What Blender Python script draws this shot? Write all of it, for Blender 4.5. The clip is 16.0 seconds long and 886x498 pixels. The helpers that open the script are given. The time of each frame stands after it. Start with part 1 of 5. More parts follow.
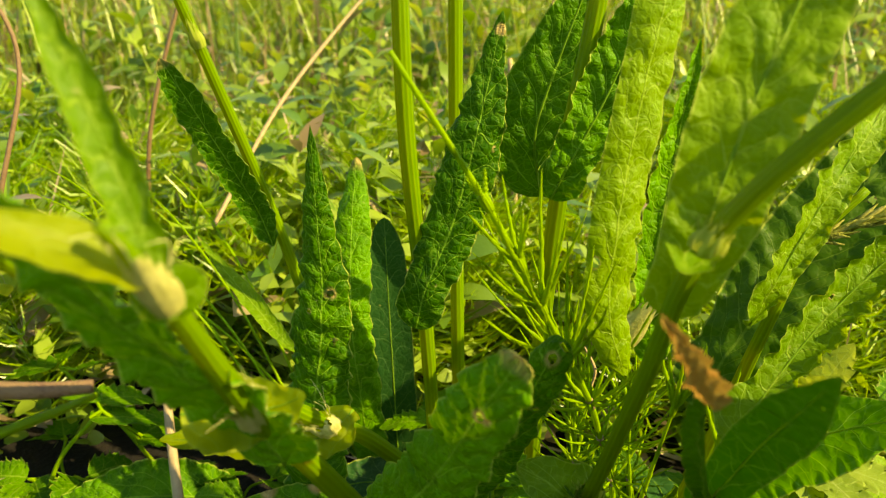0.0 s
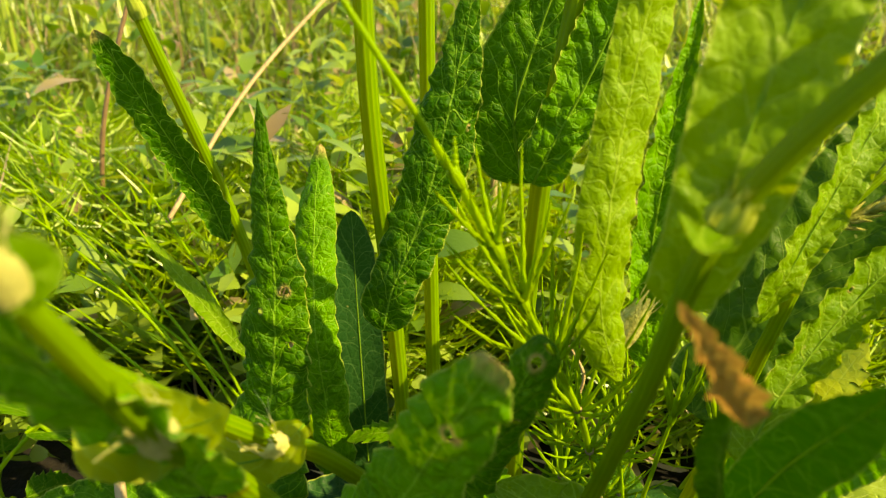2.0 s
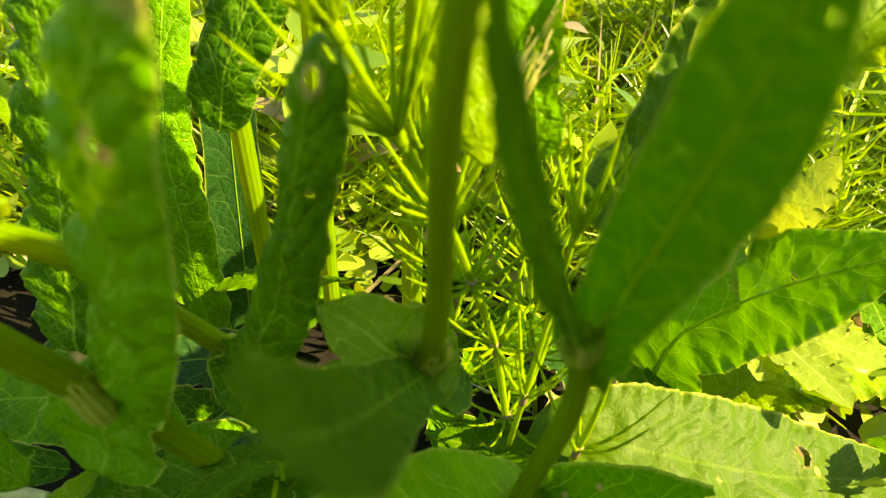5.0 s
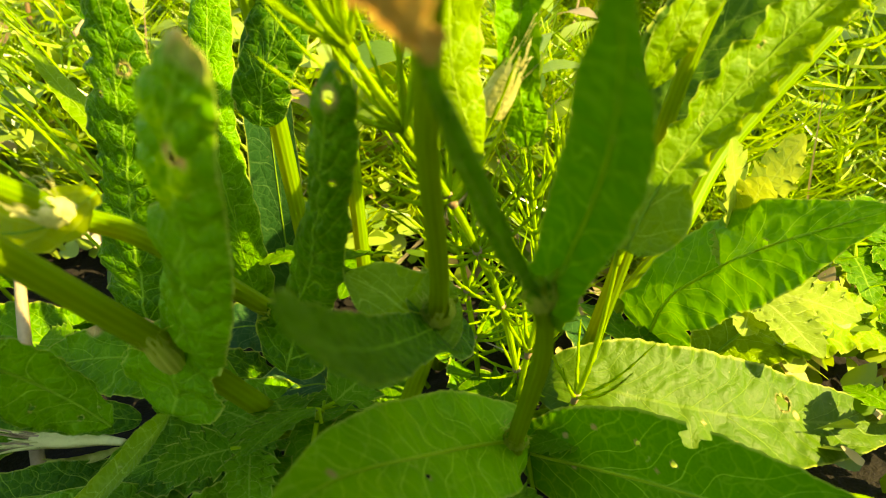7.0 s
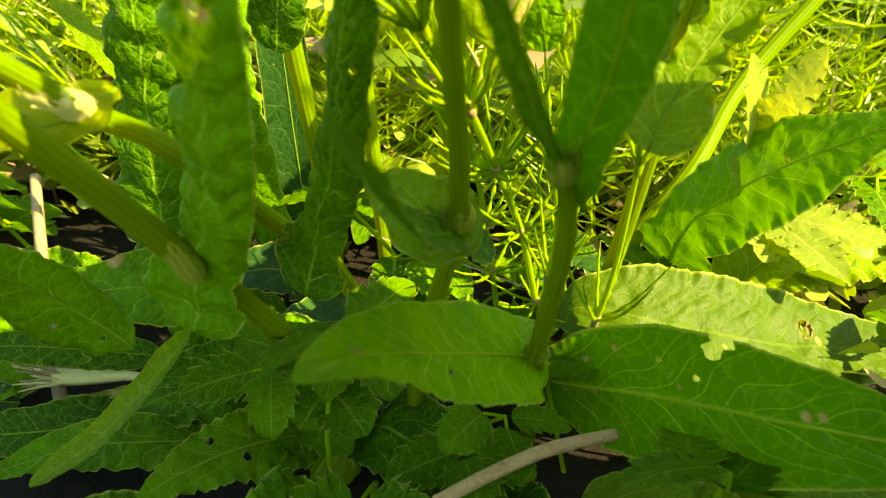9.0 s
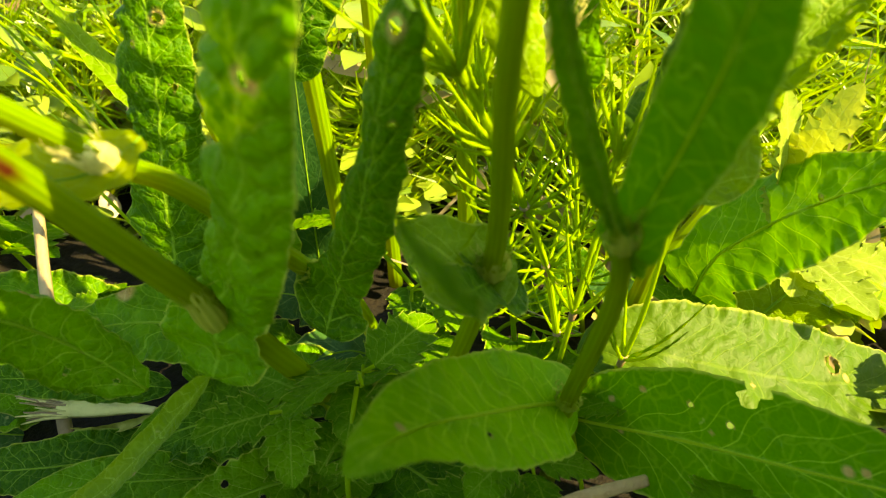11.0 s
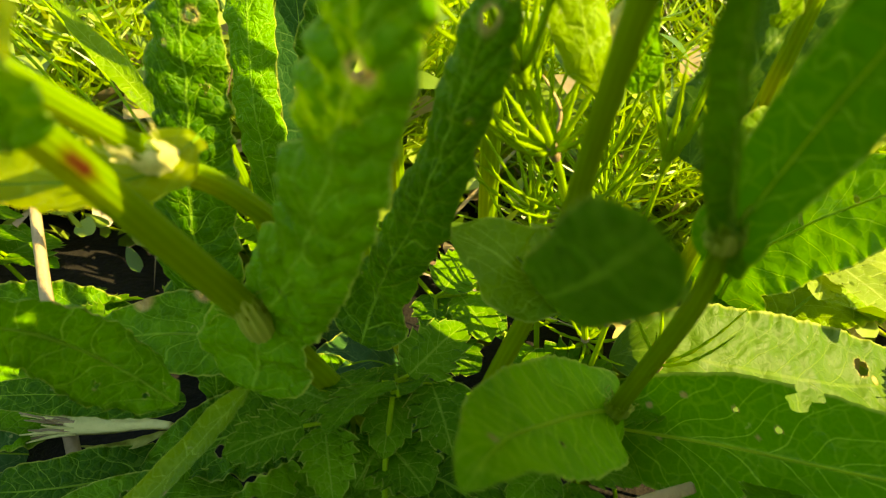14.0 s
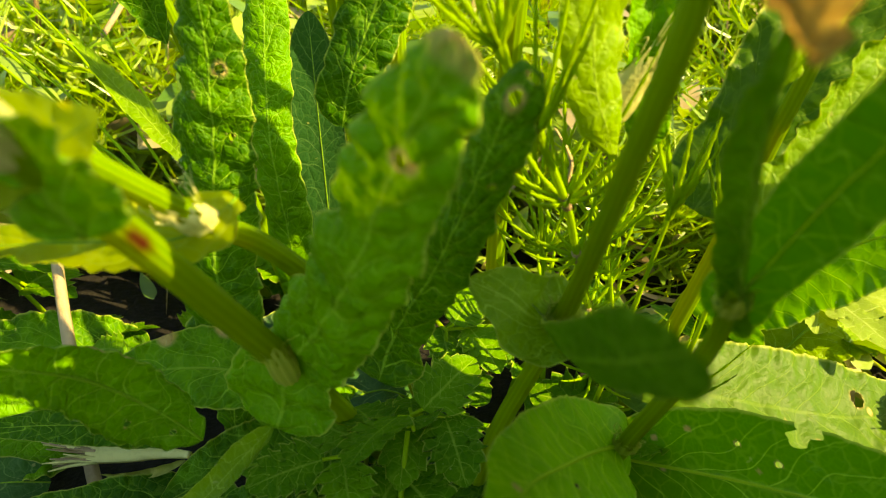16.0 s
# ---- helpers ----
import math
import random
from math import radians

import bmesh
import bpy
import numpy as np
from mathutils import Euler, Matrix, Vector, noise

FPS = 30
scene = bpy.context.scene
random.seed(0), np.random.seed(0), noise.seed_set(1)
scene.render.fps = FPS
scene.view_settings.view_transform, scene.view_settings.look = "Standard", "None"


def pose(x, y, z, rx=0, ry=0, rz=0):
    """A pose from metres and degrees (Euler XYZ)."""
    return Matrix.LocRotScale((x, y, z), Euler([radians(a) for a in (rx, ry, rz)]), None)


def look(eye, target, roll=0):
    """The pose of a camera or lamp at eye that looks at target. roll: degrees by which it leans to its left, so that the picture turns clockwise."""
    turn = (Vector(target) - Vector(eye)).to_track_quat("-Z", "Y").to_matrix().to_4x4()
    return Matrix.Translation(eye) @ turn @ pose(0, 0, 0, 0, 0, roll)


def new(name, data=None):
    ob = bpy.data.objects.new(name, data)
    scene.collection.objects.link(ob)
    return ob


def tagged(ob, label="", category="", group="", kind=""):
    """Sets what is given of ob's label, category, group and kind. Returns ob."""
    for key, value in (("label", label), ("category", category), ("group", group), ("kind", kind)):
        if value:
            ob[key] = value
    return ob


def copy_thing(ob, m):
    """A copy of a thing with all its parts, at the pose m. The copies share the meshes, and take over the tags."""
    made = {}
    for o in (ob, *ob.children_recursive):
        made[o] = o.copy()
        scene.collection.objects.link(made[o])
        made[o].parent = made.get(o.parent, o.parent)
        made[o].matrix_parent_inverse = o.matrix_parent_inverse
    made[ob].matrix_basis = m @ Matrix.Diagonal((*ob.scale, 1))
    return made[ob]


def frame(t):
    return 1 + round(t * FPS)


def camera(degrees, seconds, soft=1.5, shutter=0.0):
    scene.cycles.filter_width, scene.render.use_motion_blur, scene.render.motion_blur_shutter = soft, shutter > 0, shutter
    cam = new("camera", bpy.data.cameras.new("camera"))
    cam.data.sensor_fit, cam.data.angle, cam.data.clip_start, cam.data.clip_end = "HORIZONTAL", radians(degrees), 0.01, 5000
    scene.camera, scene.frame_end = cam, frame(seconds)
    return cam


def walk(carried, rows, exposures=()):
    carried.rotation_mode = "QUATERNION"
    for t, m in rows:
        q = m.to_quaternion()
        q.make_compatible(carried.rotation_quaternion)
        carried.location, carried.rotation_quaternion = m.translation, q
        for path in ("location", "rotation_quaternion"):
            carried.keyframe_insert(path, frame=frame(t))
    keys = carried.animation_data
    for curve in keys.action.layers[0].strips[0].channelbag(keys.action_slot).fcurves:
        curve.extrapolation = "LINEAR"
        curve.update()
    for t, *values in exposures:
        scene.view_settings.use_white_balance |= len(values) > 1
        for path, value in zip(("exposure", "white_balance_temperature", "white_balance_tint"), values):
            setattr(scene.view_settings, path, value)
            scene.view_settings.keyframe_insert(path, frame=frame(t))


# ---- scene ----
cam = camera(58.0, 16.0, 1.1)
METRES, EYE, TILT, LEAN, TURN = 0.42, 0.36, -22.0, 0.0, 0.0
ROWS = [
    (0.0, 0.0, 0.0, 0.0, -0.0, 0.0, 0.0),
    (0.5, 0.002, -0.0026, 0.0136, -0.09, 0.38, -0.16),
    (1.0, 0.0101, 0.0152, 0.0153, -0.27, 0.58, 0.04),
    (1.5, 0.0116, 0.0553, -0.0128, -0.57, 0.51, 0.37),
    (2.0, 0.0129, 0.1, -0.0139, -1.29, 0.36, 0.35),
    (2.5, 0.0273, 0.153, -0.063, -1.93, -0.16, 0.21),
    (3.0, 0.0467, 0.1806, -0.0837, -2.48, -1.55, -0.08),
    (3.5, 0.0554, 0.2064, -0.0568, -2.63, -3.29, -0.36),
    (4.0, 0.0973, 0.2762, -0.0667, -2.87, -4.13, -0.54),
    (4.5, 0.1171, 0.3041, -0.1117, -2.77, -5.29, -0.75),
    (5.0, 0.13, 0.2887, -0.1209, -2.21, -6.24, -0.74),
    (7.5, 0.1556, 0.1647, -0.1121, 1.18, -8.24, 1.27),
    (8.0, 0.1503, 0.1738, -0.1703, 1.44, -8.44, 1.67),
    (10.5, 0.1456, 0.2042, -0.1641, 1.01, -9.28, 1.19),
    (11.0, 0.1154, 0.2081, -0.1343, 0.64, -9.37, 1.17),
    (11.5, 0.0883, 0.2192, -0.1401, 0.0, -9.36, 1.25),
    (12.0, 0.0536, 0.2201, -0.1392, -0.62, -9.43, 1.19),
    (12.5, 0.0525, 0.2137, -0.1334, -1.23, -9.25, 1.12),
    (13.0, 0.0564, 0.2193, -0.1404, -1.58, -8.98, 1.3),
    (13.5, 0.0546, 0.222, -0.1356, -1.78, -8.89, 1.24),
    (14.0, 0.0477, 0.2268, -0.14, -2.11, -8.72, 1.22),
    (14.5, 0.048, 0.2262, -0.1265, -2.38, -8.68, 1.17),
    (15.0, 0.0526, 0.223, -0.1216, -2.42, -8.59, 1.19),
    (15.5, 0.045, 0.2168, -0.1098, -2.51, -8.44, 1.16),
    (16.0, 0.0292, 0.202, -0.1053, -2.5, -8.19, 1.05),
]
walk(cam, [(t, pose(0, 0, EYE, TILT, LEAN, TURN) @ pose(METRES * x, METRES * y, METRES * z, 90 + pitch, roll, yaw)) for t, x, y, z, yaw, pitch, roll in ROWS],
     exposures=[(t, stops, kelvin, -1.0) for t, stops, kelvin in ((0.0, 1.08, 7900.0), (3.0, 1.30, 8100.0), (4.5, 1.86, 8500.0), (8.0, 1.90, 8600.0), (10.5, 1.92, 8600.0), (12.5, 1.82, 8500.0), (16.0, 1.65, 8300.0))])

# ---------------------------------------------------------------- lens focus
cam.data.dof.use_dof = True
cam.data.dof.focus_distance = 0.380
cam.data.dof.aperture_fstop = 14.5

# ---------------------------------------------------------------- sky and sun
SUN_TO = Vector((0.70, -0.33, 0.63)).normalized()      # towards the sun: to the right and behind
world = bpy.data.worlds.new("sky")
scene.world = world
world.use_nodes = True
wn = world.node_tree
sky = wn.nodes.new("ShaderNodeTexSky")
sky.sky_type = "NISHITA"
sky.sun_disc = False
sky.sun_elevation = math.asin(SUN_TO.z)
sky.sun_rotation = math.atan2(SUN_TO.x, SUN_TO.y)
bg = wn.nodes["Background"]
bg.inputs["Strength"].default_value = 0.110
wn.links.new(sky.outputs[0], bg.inputs["Color"])
sun = new("sun", bpy.data.lights.new("sun", "SUN"))
sun.data.energy = 5.1
sun.data.angle = radians(0.5)
sun.data.color = (1.0, 0.775, 0.43)
sun.matrix_world = look(SUN_TO * 5, (0, 0, 0))


# ---------------------------------------------------------------- node helpers
class Nodes:
    """Short hand for a material's node tree."""
    def __init__(self, name):
        self.mat = bpy.data.materials.new(name)
        self.mat.use_nodes = True
        self.tree = self.mat.node_tree
        self.tree.nodes.clear()
        self.out = self.node("ShaderNodeOutputMaterial")

    def node(self, kind, **settings):
        n = self.tree.nodes.new(kind)
        for key, value in settings.items():
            if key == "operation":
                n.operation = value
            elif key == "blend":
                n.blend_type = value
            elif key == "data":
                n.data_type = value
            elif key == "feature":
                n.feature = value
        return n

    def link(self, a, b):
        self.tree.links.new(a, b)

    def put(self, value, socket):
        if isinstance(value, (int, float, tuple)):
            socket.default_value = value
        else:
            self.link(value, socket)

    def math(self, op, a, b=0.0, c=0.0):
        n = self.node("ShaderNodeMath", operation=op)
        for value, socket in zip((a, b, c), n.inputs):
            self.put(value, socket)
        return n.outputs[0]

    def mix(self, fac, a, b, blend="MIX"):
        n = self.node("ShaderNodeMix", data="RGBA", blend=blend)
        self.put(fac, n.inputs[0])
        self.put(a, n.inputs[6])
        self.put(b, n.inputs[7])
        return n.outputs[2]

    def noise(self, vector, scale, detail=4.0, rough=0.6):
        n = self.node("ShaderNodeTexNoise")
        self.link(vector, n.inputs["Vector"])
        n.inputs["Scale"].default_value, n.inputs["Detail"].default_value, n.inputs["Roughness"].default_value = scale, detail, rough
        return n.outputs[0]

    def step(self, value, lo, hi):
        n = self.node("ShaderNodeMapRange")
        n.interpolation_type = "SMOOTHSTEP"
        self.put(value, n.inputs[0])
        n.inputs[1].default_value, n.inputs[2].default_value = lo, hi
        return n.outputs[0]

    def bump(self, height, strength, distance):
        n = self.node("ShaderNodeBump")
        n.inputs["Strength"].default_value, n.inputs["Distance"].default_value = strength, distance
        self.link(height, n.inputs["Height"])
        return n.outputs[0]

    def attribute(self, name):
        n = self.node("ShaderNodeAttribute")
        n.attribute_name = name
        return n

    def leafy(self, colour, through_colour, share, rough, normal=None, spec=0.5):
        """A thin green sheet: gloss and diffuse on both faces, and light that comes through."""
        p = self.node("ShaderNodeBsdfPrincipled")
        self.put(colour, p.inputs["Base Color"])
        self.put(rough, p.inputs["Roughness"])
        p.inputs["Specular IOR Level"].default_value = spec
        tr = self.node("ShaderNodeBsdfTranslucent")
        self.put(through_colour, tr.inputs["Color"])
        if normal is not None:
            self.link(normal, p.inputs["Normal"])
            self.link(normal, tr.inputs["Normal"])
        m = self.node("ShaderNodeMixShader")
        m.inputs[0].default_value = share
        self.link(p.outputs[0], m.inputs[1])
        self.link(tr.outputs[0], m.inputs[2])
        self.link(m.outputs[0], self.out.inputs[0])
        return self.mat


def vein_material(name, dark, light, vein, glow, share=0.42, rough=0.42, net_size=190.0, spec=0.5, puff=1.0):
    """A veined leaf: pale midrib and looping side veins, a net of finer veins, and the skin puffed up between them."""
    n = Nodes(name)
    uvn = n.node("ShaderNodeUVMap")
    xyz = n.node("ShaderNodeSeparateXYZ")
    n.link(uvn.outputs[0], xyz.inputs[0])
    v = xyz.outputs[1]
    pos = n.node("ShaderNodeNewGeometry").outputs["Position"]
    rnd = n.node("ShaderNodeObjectInfo").outputs["Random"]
    side = n.math("ABSOLUTE", n.math("SUBTRACT", n.math("MULTIPLY", v, 2.0), 1.0))
    phase = n.math("ADD", n.attribute("phase").outputs["Fac"], n.math("MULTIPLY", n.math("SUBTRACT", n.noise(pos, 90.0, 2.0), 0.5), 0.22))
    near = n.math("SUBTRACT", 0.5, n.math("ABSOLUTE", n.math("SUBTRACT", n.math("FRACT", phase), 0.5)))
    ribs_f = n.math("MULTIPLY", n.math("SUBTRACT", 1.0, n.step(near, 0.010, 0.042)), n.math("SUBTRACT", 1.0, n.math("MULTIPLY", side, 0.6)))
    mid = n.math("SUBTRACT", 1.0, n.step(side, 0.015, 0.055))
    bent = n.node("ShaderNodeVectorMath", operation="ADD")
    n.link(pos, bent.inputs[0])
    wob = n.node("ShaderNodeTexNoise")
    n.link(pos, wob.inputs["Vector"])
    wob.inputs["Scale"].default_value, wob.inputs["Detail"].default_value = 170.0, 1.0
    small = n.node("ShaderNodeVectorMath", operation="SCALE")
    n.link(wob.outputs["Color"], small.inputs[0])
    small.inputs["Scale"].default_value = 0.004
    n.link(small.outputs[0], bent.inputs[1])
    cells = []
    for size in (net_size, net_size * 2.7):
        vor = n.node("ShaderNodeTexVoronoi", feature="DISTANCE_TO_EDGE")
        n.link(bent.outputs[0], vor.inputs["Vector"])
        vor.inputs["Scale"].default_value = size
        cells.append(vor.outputs[0])
    net = n.math("SUBTRACT", 1.0, n.step(cells[0], 0.0, 0.085))
    fine = n.math("SUBTRACT", 1.0, n.step(cells[1], 0.0, 0.15))
    vfac = n.math("MINIMUM", 1.0, n.math("ADD", n.math("MAXIMUM", n.math("MULTIPLY", ribs_f, 0.85), n.math("MULTIPLY", mid, 0.6)), n.math("ADD", n.math("MULTIPLY", net, 0.24), n.math("MULTIPLY", fine, 0.06))))
    tone = n.math("ADD", n.math("MULTIPLY", n.noise(pos, 45.0, 5.0), 0.8), n.math("MULTIPLY", n.math("SUBTRACT", rnd, 0.5), 0.5))
    base = n.mix(n.step(tone, 0.27, 0.70), dark, light)
    base = n.mix(n.math("MULTIPLY", n.step(n.noise(pos, 420.0, 3.0), 0.35, 0.75), 0.22), base, light)
    base = n.mix(n.math("MULTIPLY", vfac, 0.9), base, vein)
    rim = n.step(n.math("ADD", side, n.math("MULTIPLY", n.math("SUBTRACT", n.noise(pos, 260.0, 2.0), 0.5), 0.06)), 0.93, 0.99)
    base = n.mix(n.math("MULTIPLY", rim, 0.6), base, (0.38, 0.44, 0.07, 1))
    # freckles and nibbled brown marks
    sp = n.step(n.noise(pos, 230.0, 2.0), 0.72, 0.77)
    base = n.mix(n.math("MULTIPLY", sp, 0.55), base, (0.36, 0.38, 0.12, 1))
    wear = n.attribute("wear").outputs["Fac"]
    rust = n.mix(n.noise(pos, 300.0, 4.0), (0.26, 0.15, 0.035, 1), (0.58, 0.48, 0.18, 1))
    base = n.mix(wear, base, rust)
    thr = n.mix(n.math("MULTIPLY", n.step(tone, 0.15, 0.8), 0.6), glow, (min(1, glow[0] * 1.5), glow[1] * 1.12, glow[2], 1))
    thr = n.mix(n.math("MULTIPLY", vfac, 0.45), thr, (0.55, 0.72, 0.13, 1))
    thr = n.mix(n.math("MULTIPLY", rim, 0.5), thr, (0.72, 0.78, 0.10, 1))
    thr = n.mix(wear, thr, rust)
    pillow = n.math("ADD", n.step(cells[0], 0.0, 0.42), n.math("MULTIPLY", n.step(cells[1], 0.0, 0.4), 0.35))
    relief = n.math("ADD", n.math("SUBTRACT", pillow, n.math("MULTIPLY", vfac, 0.7)), n.math("MULTIPLY", n.noise(pos, 700.0, 3.0), 0.25))
    normal = n.bump(relief, 0.8, 0.0007 * puff)
    rgh = n.math("ADD", rough - 0.12, n.math("MULTIPLY", n.noise(pos, 130.0, 3.0), 0.25))
    return n.leafy(base, thr, share, rgh, normal, spec)


def stem_material(name, dark, light, glow, spots=0.0, share=0.16):
    """A ribbed green stalk with paler lines along it and a few rusty spots."""
    n = Nodes(name)
    uvn = n.node("ShaderNodeUVMap")
    xyz = n.node("ShaderNodeSeparateXYZ")
    n.link(uvn.outputs[0], xyz.inputs[0])
    pos = n.node("ShaderNodeNewGeometry").outputs["Position"]
    line = n.math("ABSOLUTE", n.math("SUBTRACT", n.math("FRACT", n.math("MULTIPLY", xyz.outputs[1], 11.0)), 0.5))
    line = n.step(n.math("ADD", line, n.math("MULTIPLY", n.noise(pos, 160.0, 2.0), 0.15)), 0.15, 0.5)
    tone = n.noise(pos, 40.0, 4.0)
    base = n.mix(n.math("ADD", n.math("MULTIPLY", line, 0.5), n.math("MULTIPLY", tone, 0.4)), dark, light)
    if spots:
        base = n.mix(n.math("MULTIPLY", n.step(n.noise(pos, 110.0, 2.0), 0.66, 0.72), spots), base, (0.16, 0.03, 0.015, 1))
    base = n.mix(n.attribute("wear").outputs["Fac"], base, (0.09, 0.016, 0.006, 1))
    normal = n.bump(n.math("ADD", line, n.noise(pos, 500.0, 2.0)), 0.35, 0.0005)
    return n.leafy(base, n.mix(n.attribute("wear").outputs["Fac"], glow, (0.05, 0.008, 0.003, 1)), share, 0.48, normal, 0.12)


def plain_material(name, a, b, scale, rough=0.8, share=0.0, relief=0.0015):
    n = Nodes(name)
    pos = n.node("ShaderNodeNewGeometry").outputs["Position"]
    rnd = n.node("ShaderNodeNewGeometry").outputs["Random Per Island"]
    f = n.noise(pos, scale, 6.0, 0.65)
    tone = n.step(n.math("ADD", f, n.math("MULTIPLY", n.math("SUBTRACT", rnd, 0.5), 0.5)), 0.25, 0.75)
    col = n.mix(tone, a, b)
    normal = n.bump(n.noise(pos, scale * 4, 4.0), 0.6, relief)
    return n.leafy(col, n.mix(0.5, col, b), share, rough, normal, 0.35)


def blade_material(name, a, b, glow_a, glow_b, share=0.35, rough=0.34, dry=0.0):
    """Small leaves and blades by the thousand, each with a tone of its own."""
    n = Nodes(name)
    geo = n.node("ShaderNodeNewGeometry")
    rnd = geo.outputs["Random Per Island"]
    pos = geo.outputs["Position"]
    f = n.math("ADD", n.math("MULTIPLY", rnd, 0.6), n.math("MULTIPLY", n.noise(pos, 6.0, 3.0), 0.5))
    col = n.mix(n.step(f, 0.15, 0.85), a, b)
    thr = n.mix(n.step(f, 0.15, 0.85), glow_a, glow_b)
    if dry:
        old = n.math("GREATER_THAN", n.math("FRACT", n.math("MULTIPLY", rnd, 7.31)), 1.0 - dry)
        tan = n.mix(rnd, (0.20, 0.14, 0.06, 1), (0.48, 0.39, 0.22, 1))
        col = n.mix(old, col, tan)
        thr = n.mix(old, thr, tan)
    normal = n.bump(n.noise(pos, 350.0, 2.0), 0.4, 0.0006)
    return n.leafy(col, thr, share, rough, normal, 0.6)


DOCK = vein_material("dock_leaf", (0.015, 0.070, 0.001, 1), (0.092, 0.255, 0.003, 1), (0.23, 0.43, 0.03, 1), (0.16, 0.42, 0.001, 1), share=0.18, rough=0.48, spec=0.09)
DOCK_SMOOTH = vein_material("dock_leaf_smooth", (0.075, 0.235, 0.003, 1), (0.160, 0.380, 0.005, 1), (0.44, 0.66, 0.045, 1), (0.28, 0.64, 0.003, 1), share=0.28, rough=0.44, spec=0.09, net_size=110.0, puff=0.25)
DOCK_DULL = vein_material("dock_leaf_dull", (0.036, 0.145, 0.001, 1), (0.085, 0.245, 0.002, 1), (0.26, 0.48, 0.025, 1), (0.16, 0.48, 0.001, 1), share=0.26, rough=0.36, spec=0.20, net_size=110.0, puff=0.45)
DOCK_PALE = vein_material("dock_leaf_young", (0.085, 0.190, 0.003, 1), (0.17, 0.300, 0.006, 1), (0.32, 0.46, 0.045, 1), (0.40, 0.58, 0.002, 1), share=0.30, rough=0.48, spec=0.16, puff=0.55)
# sunlight on these dock leaves is put into the yellow base and glow
DOCK_SUNLIT = vein_material("dock_leaf_sunlit", (0.16, 0.24, 0.003, 1), (0.32, 0.38, 0.010, 1), (0.40, 0.50, 0.045, 1), (0.82, 0.82, 0.03, 1), share=0.50, rough=0.48, spec=0.16, net_size=120.0, puff=0.35)
DOCK_BLUE = vein_material("bluish_leaf", (0.016, 0.066, 0.012, 1), (0.034, 0.108, 0.020, 1), (0.09, 0.19, 0.05, 1), (0.06, 0.20, 0.012, 1), share=0.2, spec=0.15, puff=0.3)
DOCK_SHEEN = vein_material("dock_leaf_sheen", (0.030, 0.082, 0.002, 1), (0.056, 0.122, 0.004, 1), (0.11, 0.19, 0.016, 1), (0.14, 0.34, 0.002, 1), share=0.16, rough=0.50, spec=0.14, net_size=150.0, puff=0.32)
HERB = vein_material("herb_leaf", (0.036, 0.118, 0.001, 1), (0.092, 0.225, 0.003, 1), (0.22, 0.36, 0.03, 1), (0.17, 0.46, 0.002, 1), share=0.22, rough=0.5, spec=0.07, puff=0.4)
# lit copy of HERB: the paler colour stands in for sun on it
HERB_LIT = vein_material("herb_leaf_sunlit", (0.20, 0.30, 0.03, 1), (0.34, 0.44, 0.06, 1), (0.48, 0.56, 0.14, 1), (0.58, 0.70, 0.06, 1), share=0.40, rough=0.5, spec=0.2, puff=0.2)
STALK = stem_material("dock_stem", (0.086, 0.218, 0.004, 1), (0.215, 0.355, 0.010, 1), (0.60, 0.62, 0.006, 1), 0.06, 0.34)
HORSETAIL = stem_material("horsetail_green", (0.11, 0.28, 0.004, 1), (0.38, 0.54, 0.014, 1), (0.58, 0.76, 0.008, 1), 0.0, 0.34)
PAPER = plain_material("papery_sheath", (0.20, 0.25, 0.02, 1), (0.56, 0.54, 0.13, 1), 160.0, 0.55, 0.35)
STRAW = plain_material("dry_straw", (0.20, 0.14, 0.06, 1), (0.40, 0.31, 0.16, 1), 90.0, 0.7)
TWIG = plain_material("dry_twig", (0.17, 0.105, 0.045, 1), (0.40, 0.30, 0.15, 1), 120.0, 0.75)
BARK = plain_material("stick_bark", (0.26, 0.155, 0.05, 1), (0.54, 0.38, 0.16, 1), 140.0, 0.8, relief=0.003)
PURPLE = plain_material("purple_stalk", (0.10, 0.045, 0.035, 1), (0.20, 0.13, 0.06, 1), 120.0, 0.5)
RUST = plain_material("rusty_withered", (0.36, 0.18, 0.025, 1), (0.70, 0.48, 0.10, 1), 600.0, 0.85, 0.40, 0.004)
WHITE_PAPER = plain_material("white_sheath", (0.46, 0.46, 0.13, 1), (0.84, 0.82, 0.34, 1), 120.0, 0.5, 0.3)
RIB = stem_material("leaf_rib", (0.13, 0.29, 0.012, 1), (0.23, 0.39, 0.035, 1), (0.36, 0.60, 0.015, 1), 0.0, 0.25)
RIB_PALE = stem_material("pale_leaf_rib", (0.30, 0.50, 0.015, 1), (0.44, 0.62, 0.035, 1), (0.46, 0.68, 0.03, 1), 0.0, 0.25)
SHEATH = stem_material("streaked_sheath", (0.24, 0.34, 0.025, 1), (0.50, 0.56, 0.09, 1), (0.56, 0.62, 0.08, 1), 0.08, 0.34)
DEAD = plain_material("dead_leaf", (0.42, 0.36, 0.10, 1), (0.74, 0.68, 0.30, 1), 90.0, 0.7, 0.35)
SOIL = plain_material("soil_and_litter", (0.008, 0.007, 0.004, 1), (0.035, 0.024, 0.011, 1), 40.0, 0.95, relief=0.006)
GRASS = blade_material("grass_blades", (0.05, 0.12, 0.006, 1), (0.32, 0.42, 0.04, 1), (0.24, 0.42, 0.006, 1), (0.68, 0.76, 0.05, 1), dry=0.24)
WEED = blade_material("small_weed_leaves", (0.045, 0.13, 0.008, 1), (0.30, 0.42, 0.05, 1), (0.20, 0.40, 0.004, 1), (0.54, 0.62, 0.03, 1), dry=0.10)
